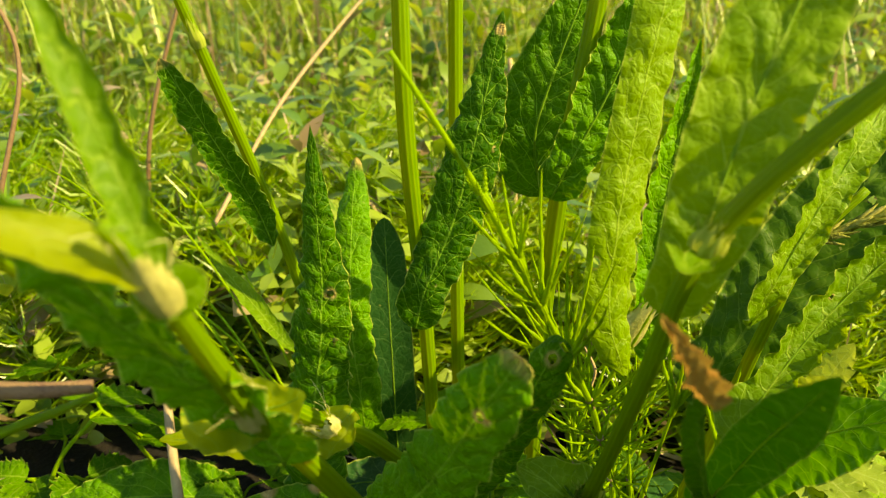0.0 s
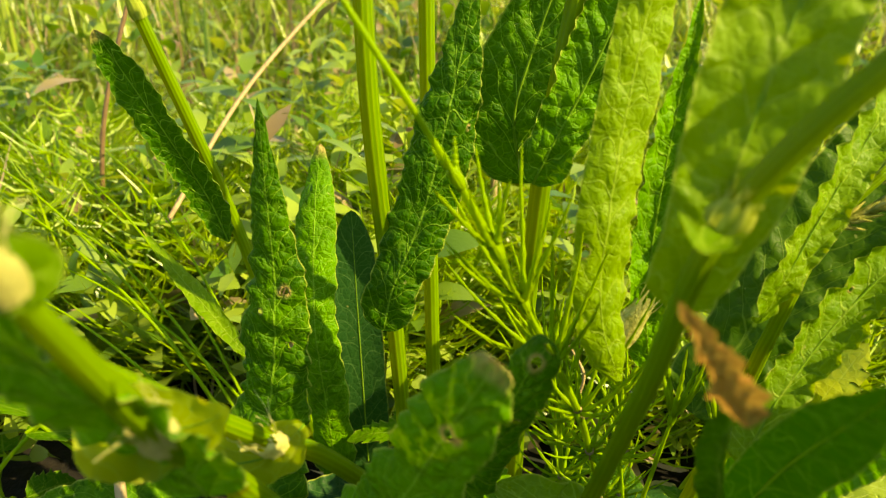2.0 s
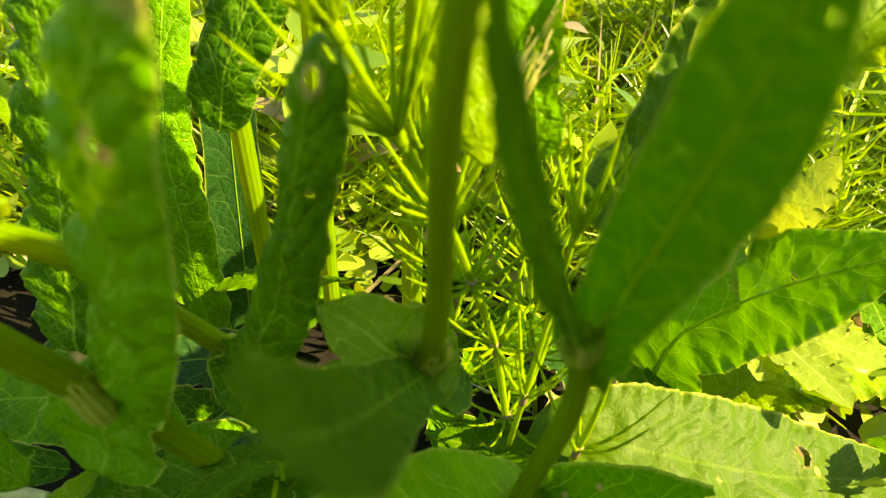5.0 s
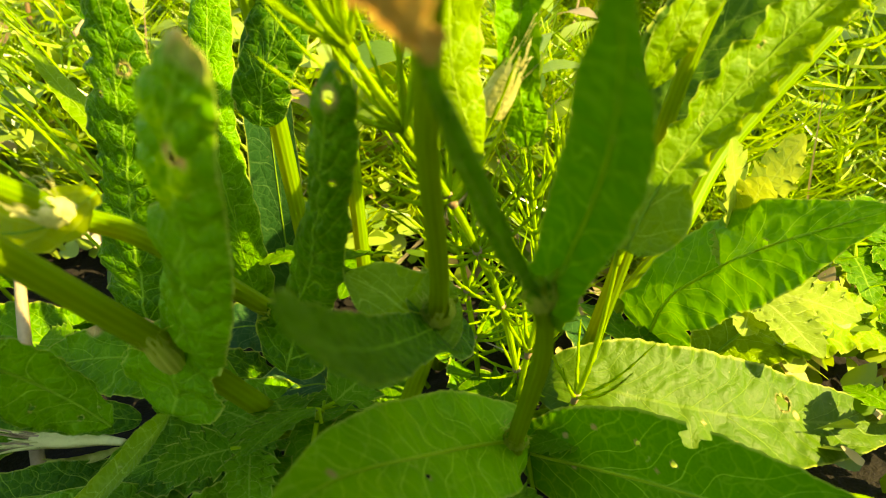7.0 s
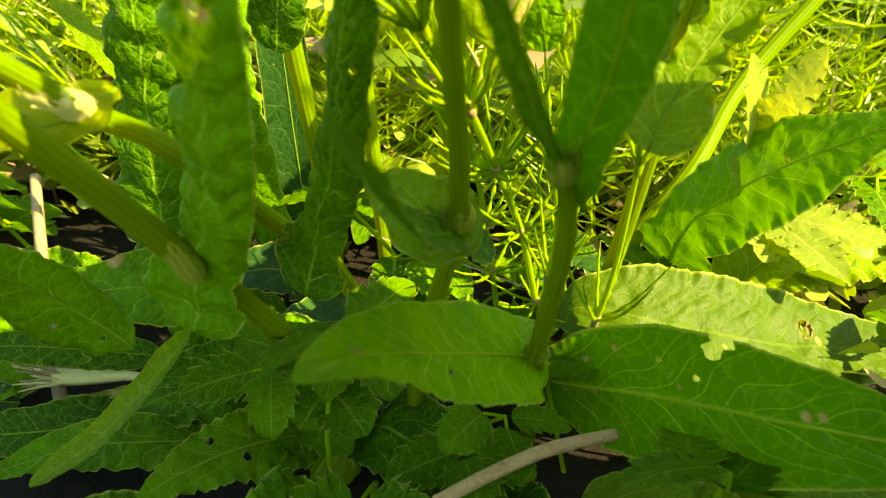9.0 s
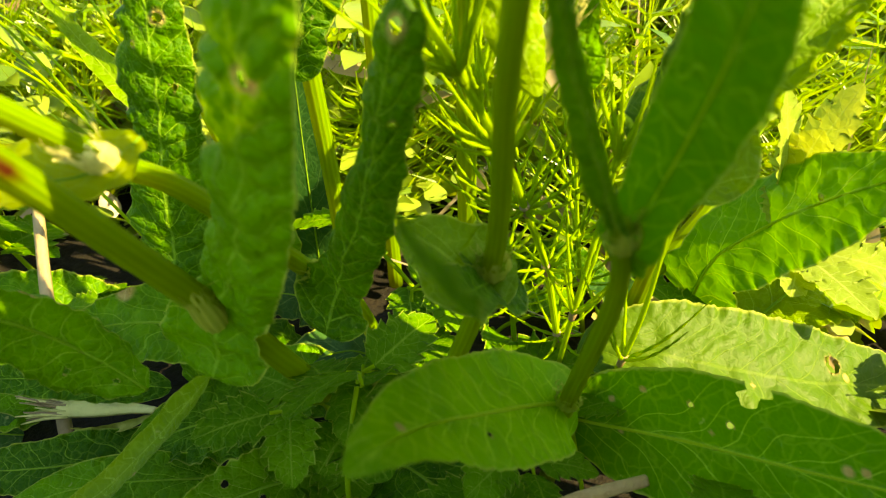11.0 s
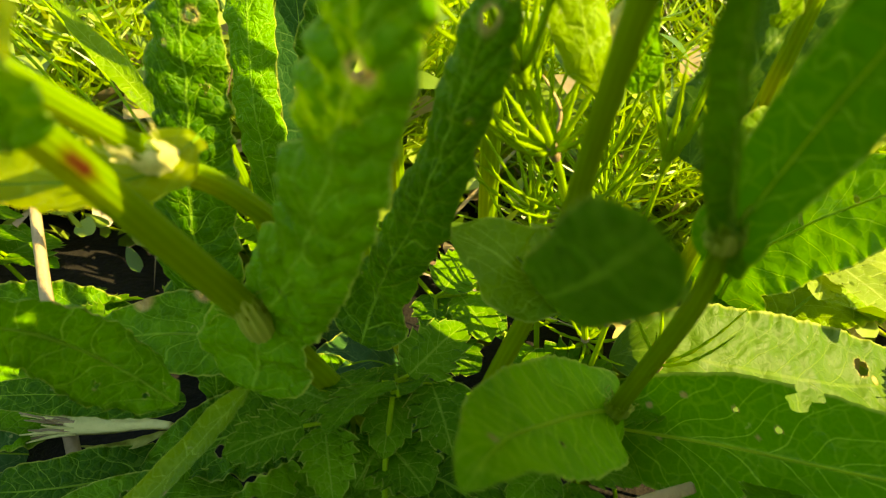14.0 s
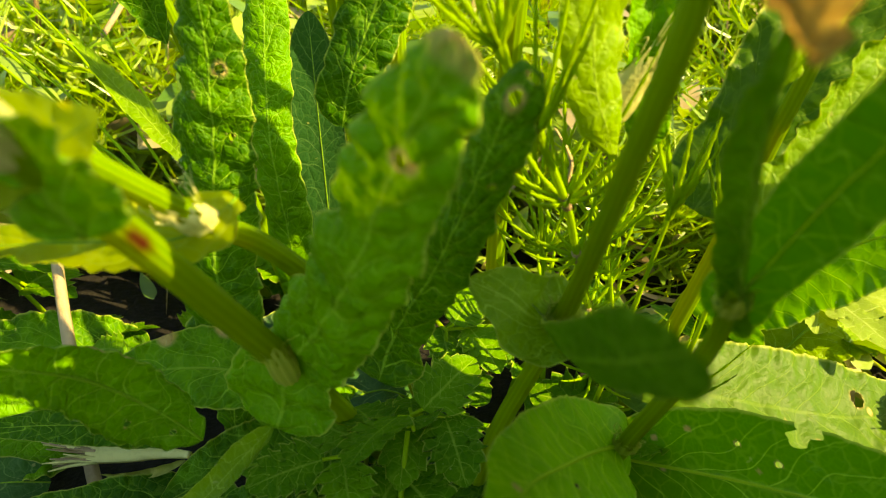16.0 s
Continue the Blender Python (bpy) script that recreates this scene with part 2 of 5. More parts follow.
FEATHER = blade_material("feathery_green", (0.09, 0.20, 0.003, 1), (0.28, 0.42, 0.012, 1), (0.28, 0.50, 0.002, 1), (0.50, 0.66, 0.01, 1))
LITTER = blade_material("dry_litter", (0.14, 0.085, 0.045, 1), (0.46, 0.36, 0.24, 1), (0.2, 0.12, 0.05, 1), (0.4, 0.3, 0.15, 1), 0.2, 0.8)


# ---------------------------------------------------------------- shape helpers
def spline(points, count):
    """Points of a smooth curve through the given ones, evenly by index."""
    p = [Vector(q) for q in points]
    if len(p) == 2:
        return [p[0].lerp(p[1], i / (count - 1)) for i in range(count)]
    ext = [p[0] * 2 - p[1]] + p + [p[-1] * 2 - p[-2]]
    lens = [(p[i + 1] - p[i]).length for i in range(len(p) - 1)]
    total, out = sum(lens), []
    for k in range(count):
        d = total * k / (count - 1)
        i = 0
        while i < len(lens) - 1 and d > lens[i]:
            d -= lens[i]
            i += 1
        f = min(1.0, d / lens[i])
        a, b, c, e = ext[i:i + 4]
        out.append(0.5 * ((2 * b) + (c - a) * f + (2 * a - 5 * b + 4 * c - e) * f * f + (3 * b - a - 3 * c + e) * f ** 3))
    return out


def part(name, bm, material, parent=None, label=""):
    """Links a bmesh as one mesh object, under a thing or a part where there is one."""
    me = bpy.data.meshes.new(name)
    bm.normal_update()
    bm.to_mesh(me)
    bm.free()
    me.polygons.foreach_set("use_smooth", [True] * len(me.polygons))
    me.materials.append(material)
    ob = new(name, me)
    if parent is not None:
        ob.parent = parent
    return tagged(ob, label)


def thing(name, label, category, group=""):
    return tagged(new(name), label, category, group)


def outline(kind, u, ear_size=0.86):
    """Half width of a leaf blade, as a share of its widest, at u of its length."""
    u = min(max(u, 0.0), 1.0)
    if kind == "clasp":          # ears that hold the stem, a waist, a long blade
        ear = ear_size * math.sqrt(max(0.0, 1 - ((u - 0.09) / 0.092) ** 2)) if u < 0.18 else 0.0
        blade = (0.62 + 0.40 * math.sin(math.pi * min(1, max(0, (u - 0.06)) / 0.80))) if u > 0.03 else 0.0
        tip = max(0.0, 1 - max(0.0, (u - 0.62) / 0.38) ** 2.0) ** 0.75
        return max(ear, min(1.0, blade) * tip)
    if kind == "blunt":          # ears, then an even strap with a rounded end
        ear = ear_size * math.sqrt(max(0.0, 1 - ((u - 0.11) / 0.112) ** 2)) if u < 0.22 else 0.0
        blade = min(1.0, 0.70 + 0.5 * u) * max(0.0, 1 - max(0.0, (u - 0.78) / 0.22) ** 2.6) ** 0.55 if u > 0.04 else 0.0
        return max(ear, blade)
    if kind == "tongue":         # ears, widest low down, narrowing to a rounded end
        ear = ear_size * math.sqrt(max(0.0, 1 - ((u - 0.10) / 0.102) ** 2)) if u < 0.20 else 0.0
        blade = min(1.0, 0.72 + 1.1 * u) * (1 - 0.36 * max(0.0, (u - 0.35) / 0.65)) if u > 0.05 else 0.0
        return max(ear, blade * max(0.0, 1 - max(0.0, (u - 0.86) / 0.14) ** 2.4) ** 0.5)
    if kind == "strap":          # even width, blunt tip
        return min(1.0, 0.55 + u * 2.2) * max(0.0, 1 - max(0.0, (u - 0.72) / 0.28) ** 2.2) ** 0.6 * min(1, 0.15 + u * 14)
    if kind == "lance":          # widest below the middle, long point
        return (math.sin(math.pi * u ** 0.72) ** 0.85) * 1.0
    return math.sin(math.pi * u ** 0.62) ** 0.65   # egg shaped


def leaf_bm(pts, width, face, kind="clasp", cup=0.25, ruffle=0.1, quilt=0.06, twist=0.0, teeth=0.05,
            holes=(), worn=(), tip_wear=0.0, seed=1, nu=130, nv=36, roll=0.0, bites=(), ear=0.86, spacing=0.013):
    """A leaf blade along a curve. face: the way its upper side looks. cup: how far the sides bend up (down below 0); roll: how far the
    margins curl on from there; ruffle: waves of the margin; quilt: swellings between the side veins, which stand spacing apart;
    holes, worn, bites: (u, v, radius) with v from -1 to 1 and the radius a share of the half width."""
    rng = random.Random(seed)
    quilt, ruffle, teeth = quilt * 0.55, ruffle * 0.6, teeth * 0.6
    curve = spline(pts, nu + 1)
    length = sum((curve[i + 1] - curve[i]).length for i in range(nu))
    half = width / 2
    face = Vector(face).normalized()
    bm = bmesh.new()
    uv = bm.loops.layers.uv.new("UVMap")
    wear = bm.verts.layers.float.new("wear")
    phase = bm.verts.layers.float.new("phase")
    ph = [rng.uniform(0, 6.28) for _ in range(6)]
    # the cross section: how far out and how far up, by the share of the half width
    steps = 60
    out, up, turn = [0.0], [0.0], [0.0]
    for k in range(1, steps + 1):
        a = (k - 0.5) / steps
        phi = 1.5 * cup * a + 4.0 * roll * max(0.0, (a - 0.62) / 0.38) ** 1.5
        out.append(out[-1] + math.cos(phi) / steps)
        up.append(up[-1] + math.sin(phi) / steps)
        turn.append(phi)
    grid, info = [], {}
    for i in range(nu + 1):
        u = i / nu
        t = (curve[min(nu, i + 1)] - curve[max(0, i - 1)]).normalized()
        nrm = (face - t * face.dot(t)).normalized()
        nrm = Matrix.Rotation(twist * (u - 0.3), 3, t) @ nrm
        side = t.cross(nrm)
        w0 = outline(kind, u, ear) * half
        row = []
        for j in range(nv + 1):
            v = -1 + 2 * j / nv
            a, sg = abs(v), (1 if v > 0 else -1)
            jag = 1 + teeth * (noise.noise(Vector((u * length * 420 + seed * 9, v * 3, seed)))) * a ** 3
            slow = 1 + 0.10 * noise.noise(Vector((u * 7 + seed, 3.1 if v > 0 else 8.7, seed * 1.7))) * a
            w = max(w0 * jag * slow, half * 0.004)
            k = min(steps, int(a * steps + 0.5))
            room = min(1, w0 / half * 1.4)
            s = u * length / spacing - 1.15 * a ** 0.8 * half / 0.014 + 0.35 * sg + 0.9 * noise.noise(Vector((u * length * 45, v * 1.5, seed * 2.1)))
            wave = ruffle * half * max(0.0, (a - 0.35) / 0.65) ** 2 * (math.sin(u * length * 420 + ph[0] + (2 if v > 0 else 0) + 1.5 * math.sin(u * 9 + ph[1]))
                                                                      + 0.7 * math.sin(u * length * 900 + ph[2] + v * 2)) * room
            dist = noise.voronoi(Vector((u * length * 150 + s * 0.3, v * w0 * 120, seed * 7.7)))[0]
            q = quilt * half * room * min(1, a * 5) * ((abs(math.sin(math.pi * s)) ** 0.7 - 0.6) * 0.5 + 0.35 * (1 - a ** 4) * (0.45 - min(0.9, dist[0]) ** 2 * 1.4))
            q += quilt * half * (1.1 * noise.noise(Vector((u * length * 110, v * w0 * 90, seed * 3.3))) + 0.8 * noise.noise(Vector((u * length * 40, v * w0 * 40, seed * 5.3)))) * room
            flat = 1.0 if kind in ("egg", "lance", "strap") else min(1.0, max(0.0, (u - 0.13) / 0.16))      # the ears spread out
            ct, st = math.cos(turn[k] * flat), math.sin(turn[k] * flat)
            p = curve[i] + side * (sg * w * (a + (out[k] - a) * flat)) + nrm * (w * up[k] * flat) + (nrm * ct - side * sg * st) * (wave + q)
            vert = bm.verts.new(p)
            vert[phase] = s
            dmg = 0.0
            for hu, hv, hr in list(holes) + list(worn):
                d = math.hypot((u - hu) * length / half, (v - hv) * outline(kind, hu))
                m = 1.0 if (hu, hv, hr) in holes else 0.9
                dmg = max(dmg, min(1.0, max(0.0, (hr * (m + 0.25) - d) / (hr * 0.45))))
            if tip_wear and u > 1 - tip_wear:
                dmg = max(dmg, min(1.0, (u - 1 + tip_wear) / tip_wear * 1.6 * (0.6 + 0.6 * noise.noise(Vector((u * 40, v * 3, seed))))))
            vert[wear] = max(0.0, min(1.0, dmg))
            row.append(vert)
            info[vert] = (u, v)
        grid.append(row)
    for i in range(nu):
        for j in range(nv):
            u, v = (i + 0.5) / nu, -1 + 2 * (j + 0.5) / nv
            gone = False
            for hu, hv, hr in holes:
                d = math.hypot((u - hu) * length / half, (v - hv) * outline(kind, hu))
                ang = math.atan2(v - hv, (u - hu) * 4)
                if d < hr * (1 + 0.22 * math.sin(3 * ang + seed)):
                    gone = True
            for bu, bs, br in bites:
                d = math.hypot((u - bu) * length / half, (v - bs) * outline(kind, bu))
                if d < br:
                    gone = True
            if gone:
                continue
            f = bm.faces.new((grid[i][j], grid[i + 1][j], grid[i + 1][j + 1], grid[i][j + 1]))
            for lp in f.loops:
                a, b = info[lp.vert]
                lp[uv].uv = (a, b * 0.5 + 0.5)
    # round off the torn edges
    for hu, hv, hr in list(holes) + list(bites):
        c = grid[min(nu, max(0, round(hu * nu)))][min(nv, max(0, round((hv + 1) / 2 * nv)))].co.copy()
        for vert, (u, v) in info.items():
            d = math.hypot((u - hu) * length / half, (v - hv) * outline(kind, hu))
            if 0.3 * hr < d < hr + 0.2 and vert.link_faces and len(vert.link_faces) < 4 and abs(v) < 0.999:
                rim = hr * (1 + 0.10 * math.sin(5 * math.atan2(v - hv, (u - hu) * 4) + seed))
                if abs(rim - d) < max(0.12, 0.5 * hr):
                    vert.co = c + (vert.co - c) * (rim / d)
    loose = [v for v in bm.verts if not v.link_faces]
    bmesh.ops.delete(bm, geom=loose, context="VERTS")
    return bm


def tube_into(bm, pts, radii, sides=10, count=None, ribs=0, rib_depth=0.0, cap=True, marks=()):
    """A tapering stalk along a curve, ribbed lengthwise. marks: (u, angle, size) rusty spots."""
    count = count or max(6, 8 * (len(pts) - 1))
    uv = bm.loops.layers.uv.get("UVMap") or bm.loops.layers.uv.new("UVMap")
    wear = bm.verts.layers.float.get("wear") or bm.verts.layers.float.new("wear")
    curve = spline(pts, count + 1)
    rad = [radii[0] + (radii[-1] - radii[0]) * i / count if len(radii) == 2 else
           float(np.interp(i / count, np.linspace(0, 1, len(radii)), radii)) for i in range(count + 1)]
    ref = Vector((0.31, 0.87, 0.12))
    rings = []
    for i in range(count + 1):
        t = (curve[min(count, i + 1)] - curve[max(0, i - 1)]).normalized()
        ref = (ref - t * ref.dot(t)).normalized()
        b = t.cross(ref)
        ring = []
        for k in range(sides):
            a = 2 * math.pi * k / sides
            r = rad[i] * (1 + (rib_depth * math.cos(ribs * a) if ribs else 0))
            vert = bm.verts.new(curve[i] + ref * math.cos(a) * r + b * math.sin(a) * r)
            for mu, ma, ms in marks:
                d = math.hypot((i / count - mu) / ms, ((a - ma + math.pi) % (2 * math.pi) - math.pi) / 0.8)
                vert[wear] = max(vert[wear], min(1.0, max(0.0, 1.5 * (1 - d))))
            ring.append(vert)
        rings.append(ring)
    for i in range(count):
        for k in range(sides):
            f = bm.faces.new((rings[i][k], rings[i][(k + 1) % sides], rings[i + 1][(k + 1) % sides], rings[i + 1][k]))
            for lp, (a, b2) in zip(f.loops, ((i, k), (i, k + 1), (i + 1, k + 1), (i + 1, k))):
                lp[uv].uv = (a / count, b2 / sides)
    if cap:
        bm.faces.new(rings[-1])
        bm.faces.new(list(reversed(rings[0])))
    return bm


def stalk(name, pts, radii, parent, material=STALK, label="", marks=(), sides=22, ribs=11, depth=0.03):
    return part(name, tube_into(bmesh.new(), pts, radii, sides, max(24, 12 * len(pts)), ribs, depth, True, marks), material, parent, label)


def sheath(at, along, r, h, parent, seed=0, material=None, turn=None):
    """The papery, frayed sleeve round a node."""
    rng = random.Random(seed)
    bm = bmesh.new()
    uv = bm.loops.layers.uv.new("UVMap")
    bm.verts.layers.float.new("wear")
    along = Vector(along).normalized()
    ref = Vector((0.3, 0.2, 0.9)).cross(along).normalized()
    b = along.cross(ref)
    n, m = 30, 8
    face_a = math.atan2(Vector((0.2, -1, 0.3)).dot(b), Vector((0.2, -1, 0.3)).dot(ref)) + (rng.uniform(-0.7, 0.7) if turn is None else turn)
    top = [h * (0.35 + 0.75 * (0.5 + 0.5 * math.cos(2 * math.pi * k / n - face_a)) ** 1.5) * rng.uniform(0.85, 1.15) for k in range(n)]
    rings = []
    for i in range(m + 1):
        f = i / m
        ring = []
        for k in range(n):
            a = 2 * math.pi * k / n
            swell = 0.16 * math.sin(math.pi * min(1, f * 1.3)) - 0.10 * f + 0.16 * f * (0.5 + 0.5 * math.cos(a - face_a))
            rr = r * (0.97 + swell) * (1 + 0.05 * math.sin(4 * a + seed) * f)
            rr *= 1 + 0.07 * math.sin(11 * a + seed)
            ring.append(bm.verts.new(Vector(at) + along * (top[k] * f - h * 0.3) + (ref * math.cos(a) + b * math.sin(a)) * rr))
        rings.append(ring)
    for i in range(m):
        for k in range(n):
            if i > m - 4 and rng.random() < 0.22 * (i - m + 4):
                continue
            f = bm.faces.new((rings[i][k], rings[i][(k + 1) % n], rings[i + 1][(k + 1) % n], rings[i + 1][k]))
            for lp, (a, b2) in zip(f.loops, ((i, k), (i, k + 1), (i + 1, k + 1), (i + 1, k))):
                lp[uv].uv = (a / m, b2 / n)
    for _ in range(9):      # frayed threads
        k = rng.randrange(n)
        p = rings[m - 1][k].co.copy()
        o = (p - Vector(at)).normalized()
        q = p + along * h * rng.uniform(0.05, 0.25) + o * h * rng.uniform(0.05, 0.25)
        e = q + Vector((rng.uniform(-1, 1), rng.uniform(-1, 1), rng.uniform(-0.5, 0.8))) * h * 0.25
        tube_into(bm, [p, q, e], [0.00022, 0.0001], 4, 8)
    return part("sheath", bm, material or SHEATH, parent, "papery whitish frayed sheath")


def leaf(pts, width, face, parent, material=DOCK, name="leaf", label="", **kw):
    ob = part(name, leaf_bm(pts, width, face, **kw), material, parent, label)
    if width > 0.016 and kw.get("nu", 110) > 40 and kw.get("cup", 0.25) > -0.2 and material is not DOCK_SHEEN:
        half = [Vector(q) for q in spline(pts, 15)][:14]
        r = min(0.0008, width * 0.020)
        part("midrib", tube_into(bmesh.new(), half, [r, r * 0.7, r * 0.25], 8, 40), RIB_PALE if material in (DOCK_SMOOTH, DOCK_DULL) else RIB, ob)
    return ob



# ---------------------------------------------------------------- the near dock stalks
# the slanting stalk with the rusty spot
p = thing("dock_plant", "green dock plant with a slanting ribbed stem and clasping leaves", "plant", "dock plants")
stalk("stem", [(0.0, 0.352, 0.0), (-0.022, 0.295, 0.09), (-0.030, 0.268, 0.128), (-0.045, 0.212, 0.203), (-0.050, 0.176, 0.244), (-0.055, 0.140, 0.295), (-0.060, 0.131, 0.312)],
      [0.0050, 0.0048, 0.0046, 0.0043, 0.0038, 0.0032, 0.0015], p, marks=[(0.66, 4.4, 0.02)])
sheath((-0.0285, 0.262, 0.130), (-0.012, -0.030, 0.075), 0.0040, 0.021, p, 1, turn=0.0)
sheath((-0.0508, 0.178, 0.2420), (-0.005, -0.036, 0.050), 0.0040, 0.019, p, 2, WHITE_PAPER)
sheath((-0.055, 0.140, 0.296), (-0.007, -0.022, 0.050), 0.0036, 0.020, p, 3, WHITE_PAPER)
leaf([(-0.0345, 0.272, 0.095), (-0.0265, 0.267, 0.126), (-0.006, 0.233, 0.174), (0.0112, 0.1945, 0.232), (0.0210, 0.1865, 0.2535)], 0.033, (-0.20, -0.85, 0.48), p,
     label="dark crinkled leaf with a brown nibbled tip", kind="tongue", ear=1.25, cup=-0.42, roll=-0.10, quilt=0.36, ruffle=0.06, teeth=0.10, seed=11, tip_wear=0.05, worn=[(0.83, 0.1, 0.22)], holes=[(0.83, 0.05, 0.11)])
leaf([(-0.0450, 0.1880, 0.218), (-0.0512, 0.1810, 0.2385), (-0.0630, 0.1650, 0.2640), (-0.0728, 0.1550, 0.2840), (-0.0792, 0.147, 0.302), (-0.0862, 0.142, 0.3163)], 0.033, (-0.20, -0.85, -0.50), p,
     label="broad leaf with sunlit ears round the stem", kind="tongue", ear=0.95, cup=0.2, quilt=0.22, ruffle=0.14, seed=12)
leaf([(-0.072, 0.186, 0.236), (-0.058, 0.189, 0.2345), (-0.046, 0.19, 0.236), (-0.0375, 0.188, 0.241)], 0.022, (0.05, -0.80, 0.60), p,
     DOCK_SUNLIT, label="ear of a clasping leaf, its sunlight painted in yellow", kind="egg", cup=0.25, quilt=0.12, ruffle=0.12, seed=132, nu=60, nv=24)
leaf([(-0.0515, 0.143, 0.288), (-0.0545, 0.1400, 0.2985), (-0.0595, 0.1425, 0.3138), (-0.065, 0.146, 0.328), (-0.071, 0.1495, 0.3418), (-0.077, 0.1525, 0.357)], 0.0105, (0.25, -0.9, 0.35), p,
     DOCK_PALE, cup=0.7, quilt=0.09, ruffle=0.10, seed=13, ear=1.4)
leaf([(-0.054, 0.141, 0.297), (-0.064, 0.135, 0.304), (-0.076, 0.129, 0.311), (-0.088, 0.124, 0.316)], 0.012, (0.1, -0.6, 0.8), p, DOCK_SUNLIT, kind="egg", cup=0.4, seed=131, nu=30, nv=12)

# the stalk behind it, with a leaf that clasps at a pale sheath
p = thing("dock_plant", "dock plant with a thin leaning stem and pale torn sheath", "plant", "dock plants")
stalk("stem", [(0.022, 0.372, 0.0), (0.006, 0.332, 0.085), (-0.006, 0.313, 0.112), (-0.0315, 0.2745, 0.166), (-0.045, 0.250, 0.190), (-0.0753, 0.196, 0.250), (-0.105, 0.155, 0.305)],
      [0.0040, 0.0037, 0.0035, 0.0033, 0.0032, 0.0030], p)
sheath((-0.0425, 0.2490, 0.1890), (-0.030, -0.052, 0.058), 0.0044, 0.022, p, 4, WHITE_PAPER, -0.2)
sheath((-0.006, 0.313, 0.112), (-0.027, -0.05, 0.057), 0.0046, 0.011, p, 5)
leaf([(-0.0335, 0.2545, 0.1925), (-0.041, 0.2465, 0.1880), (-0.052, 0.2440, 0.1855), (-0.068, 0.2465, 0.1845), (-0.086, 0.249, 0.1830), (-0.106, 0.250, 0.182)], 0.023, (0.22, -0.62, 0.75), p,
     DOCK_SUNLIT, label="leaf with a curled torn edge, its sunlight painted in yellow-green", kind="egg", cup=0.55, roll=0.12, quilt=0.18, ruffle=0.12, seed=14, bites=[(0.05, -0.9, 0.18)], worn=[(0.05, -0.9, 0.16)])
leaf([(-0.001, 0.302, 0.090), (0.005, 0.300, 0.112), (0.0215, 0.268, 0.165), (0.0354, 0.2367, 0.2217), (0.0405, 0.231, 0.234)], 0.025, (-0.35, -0.85, 0.35), p,
     label="dark crinkled upright leaf with small nibbled holes", kind="tongue", ear=1.3, cup=-0.62, roll=-0.12, quilt=0.30, ruffle=0.05, seed=15, holes=[(0.93, 0.05, 0.12), (0.98, 0.2, 0.16), (0.74, 0.45, 0.09)], worn=[(0.93, 0.05, 0.2)])

# the stalk that leans to the camera's right
p = thing("dock_plant", "tall dock plant with a ribbed green stem leaning over", "plant", "dock plants")
stalk("stem", [(0.036, 0.318, 0.0), (0.0435, 0.294, 0.068), (0.060, 0.267, 0.143), (0.060, 0.208, 0.232), (0.068, 0.190, 0.285), (0.100, 0.176, 0.330), (0.150, 0.168, 0.375)],
      [0.0036, 0.0034, 0.0031, 0.0027, 0.0027, 0.0029, 0.0030], p)
sheath((0.060, 0.267, 0.143), (0.0, -0.056, 0.085), 0.0050, 0.014, p, 6)
sheath((0.068, 0.190, 0.285), (0.02, -0.01, 0.05), 0.0044, 0.010, p, 7)
leaf([(0.068, 0.285, 0.128), (0.058, 0.262, 0.139), (0.049, 0.215, 0.168), (0.0455, 0.165, 0.205), (0.0445, 0.134, 0.231)], 0.020, (-0.77, -0.48, -0.45), p,
     DOCK, label="dark drooping leaf near the stem's node", kind="blunt", ear=1.4, cup=-0.2, quilt=0.10, ruffle=0.05, seed=16)
leaf([(0.068, 0.272, 0.140), (0.052, 0.268, 0.141), (0.042, 0.270, 0.148), (0.030, 0.275, 0.152)], 0.030, (0.0, -0.7, 0.7), p, DOCK_PALE, kind="egg", cup=0.2, quilt=0.08, seed=17, nu=30)
leaf([(0.064, 0.206, 0.256), (0.069, 0.200, 0.280), (0.078, 0.202, 0.315), (0.092, 0.208, 0.355), (0.10, 0.212, 0.40)], 0.028, (-0.30, -0.9, 0.15), p,
     DOCK_PALE, cup=0.2, quilt=0.22, ruffle=0.08, ear=0.7, seed=18)
leaf([(0.070, 0.190, 0.283), (0.060, 0.180, 0.282), (0.053, 0.178, 0.290)], 0.009, (-0.2, -0.5, 1), p, DOCK_PALE, kind="lance", cup=0.5, quilt=0.07, seed=19, nu=24, nv=8)

# the short stalk with a folded leaf that ends in a rusty tip
p = thing("dock_plant", "dock plant with broad nibbled leaves and a rusty folded top leaf", "plant", "dock plants")
stalk("stem", [(0.088, 0.312, 0.0), (0.088, 0.285, 0.055), (0.087, 0.269, 0.086), (0.089, 0.228, 0.155), (0.085, 0.210, 0.186), (0.084, 0.207, 0.191)],
      [0.0036, 0.0034, 0.0031, 0.0029, 0.0027, 0.0018], p)
sheath((0.087, 0.269, 0.086), (0.0, -0.04, 0.07), 0.0042, 0.011, p, 8)
sheath((0.085, 0.210, 0.186), (-0.01, -0.03, 0.05), 0.0038, 0.011, p, 9)
leaf([(0.090, 0.216, 0.172), (0.083, 0.205, 0.192), (0.070, 0.182, 0.232), (0.062, 0.162, 0.257), (0.0575, 0.155, 0.268)], 0.0125, (-0.7, -0.6, 0.3), p,
     label="narrow folded leaf withered at its tip", cup=1.1, quilt=0.08, ruffle=0.12, seed=20, tip_wear=0.10)
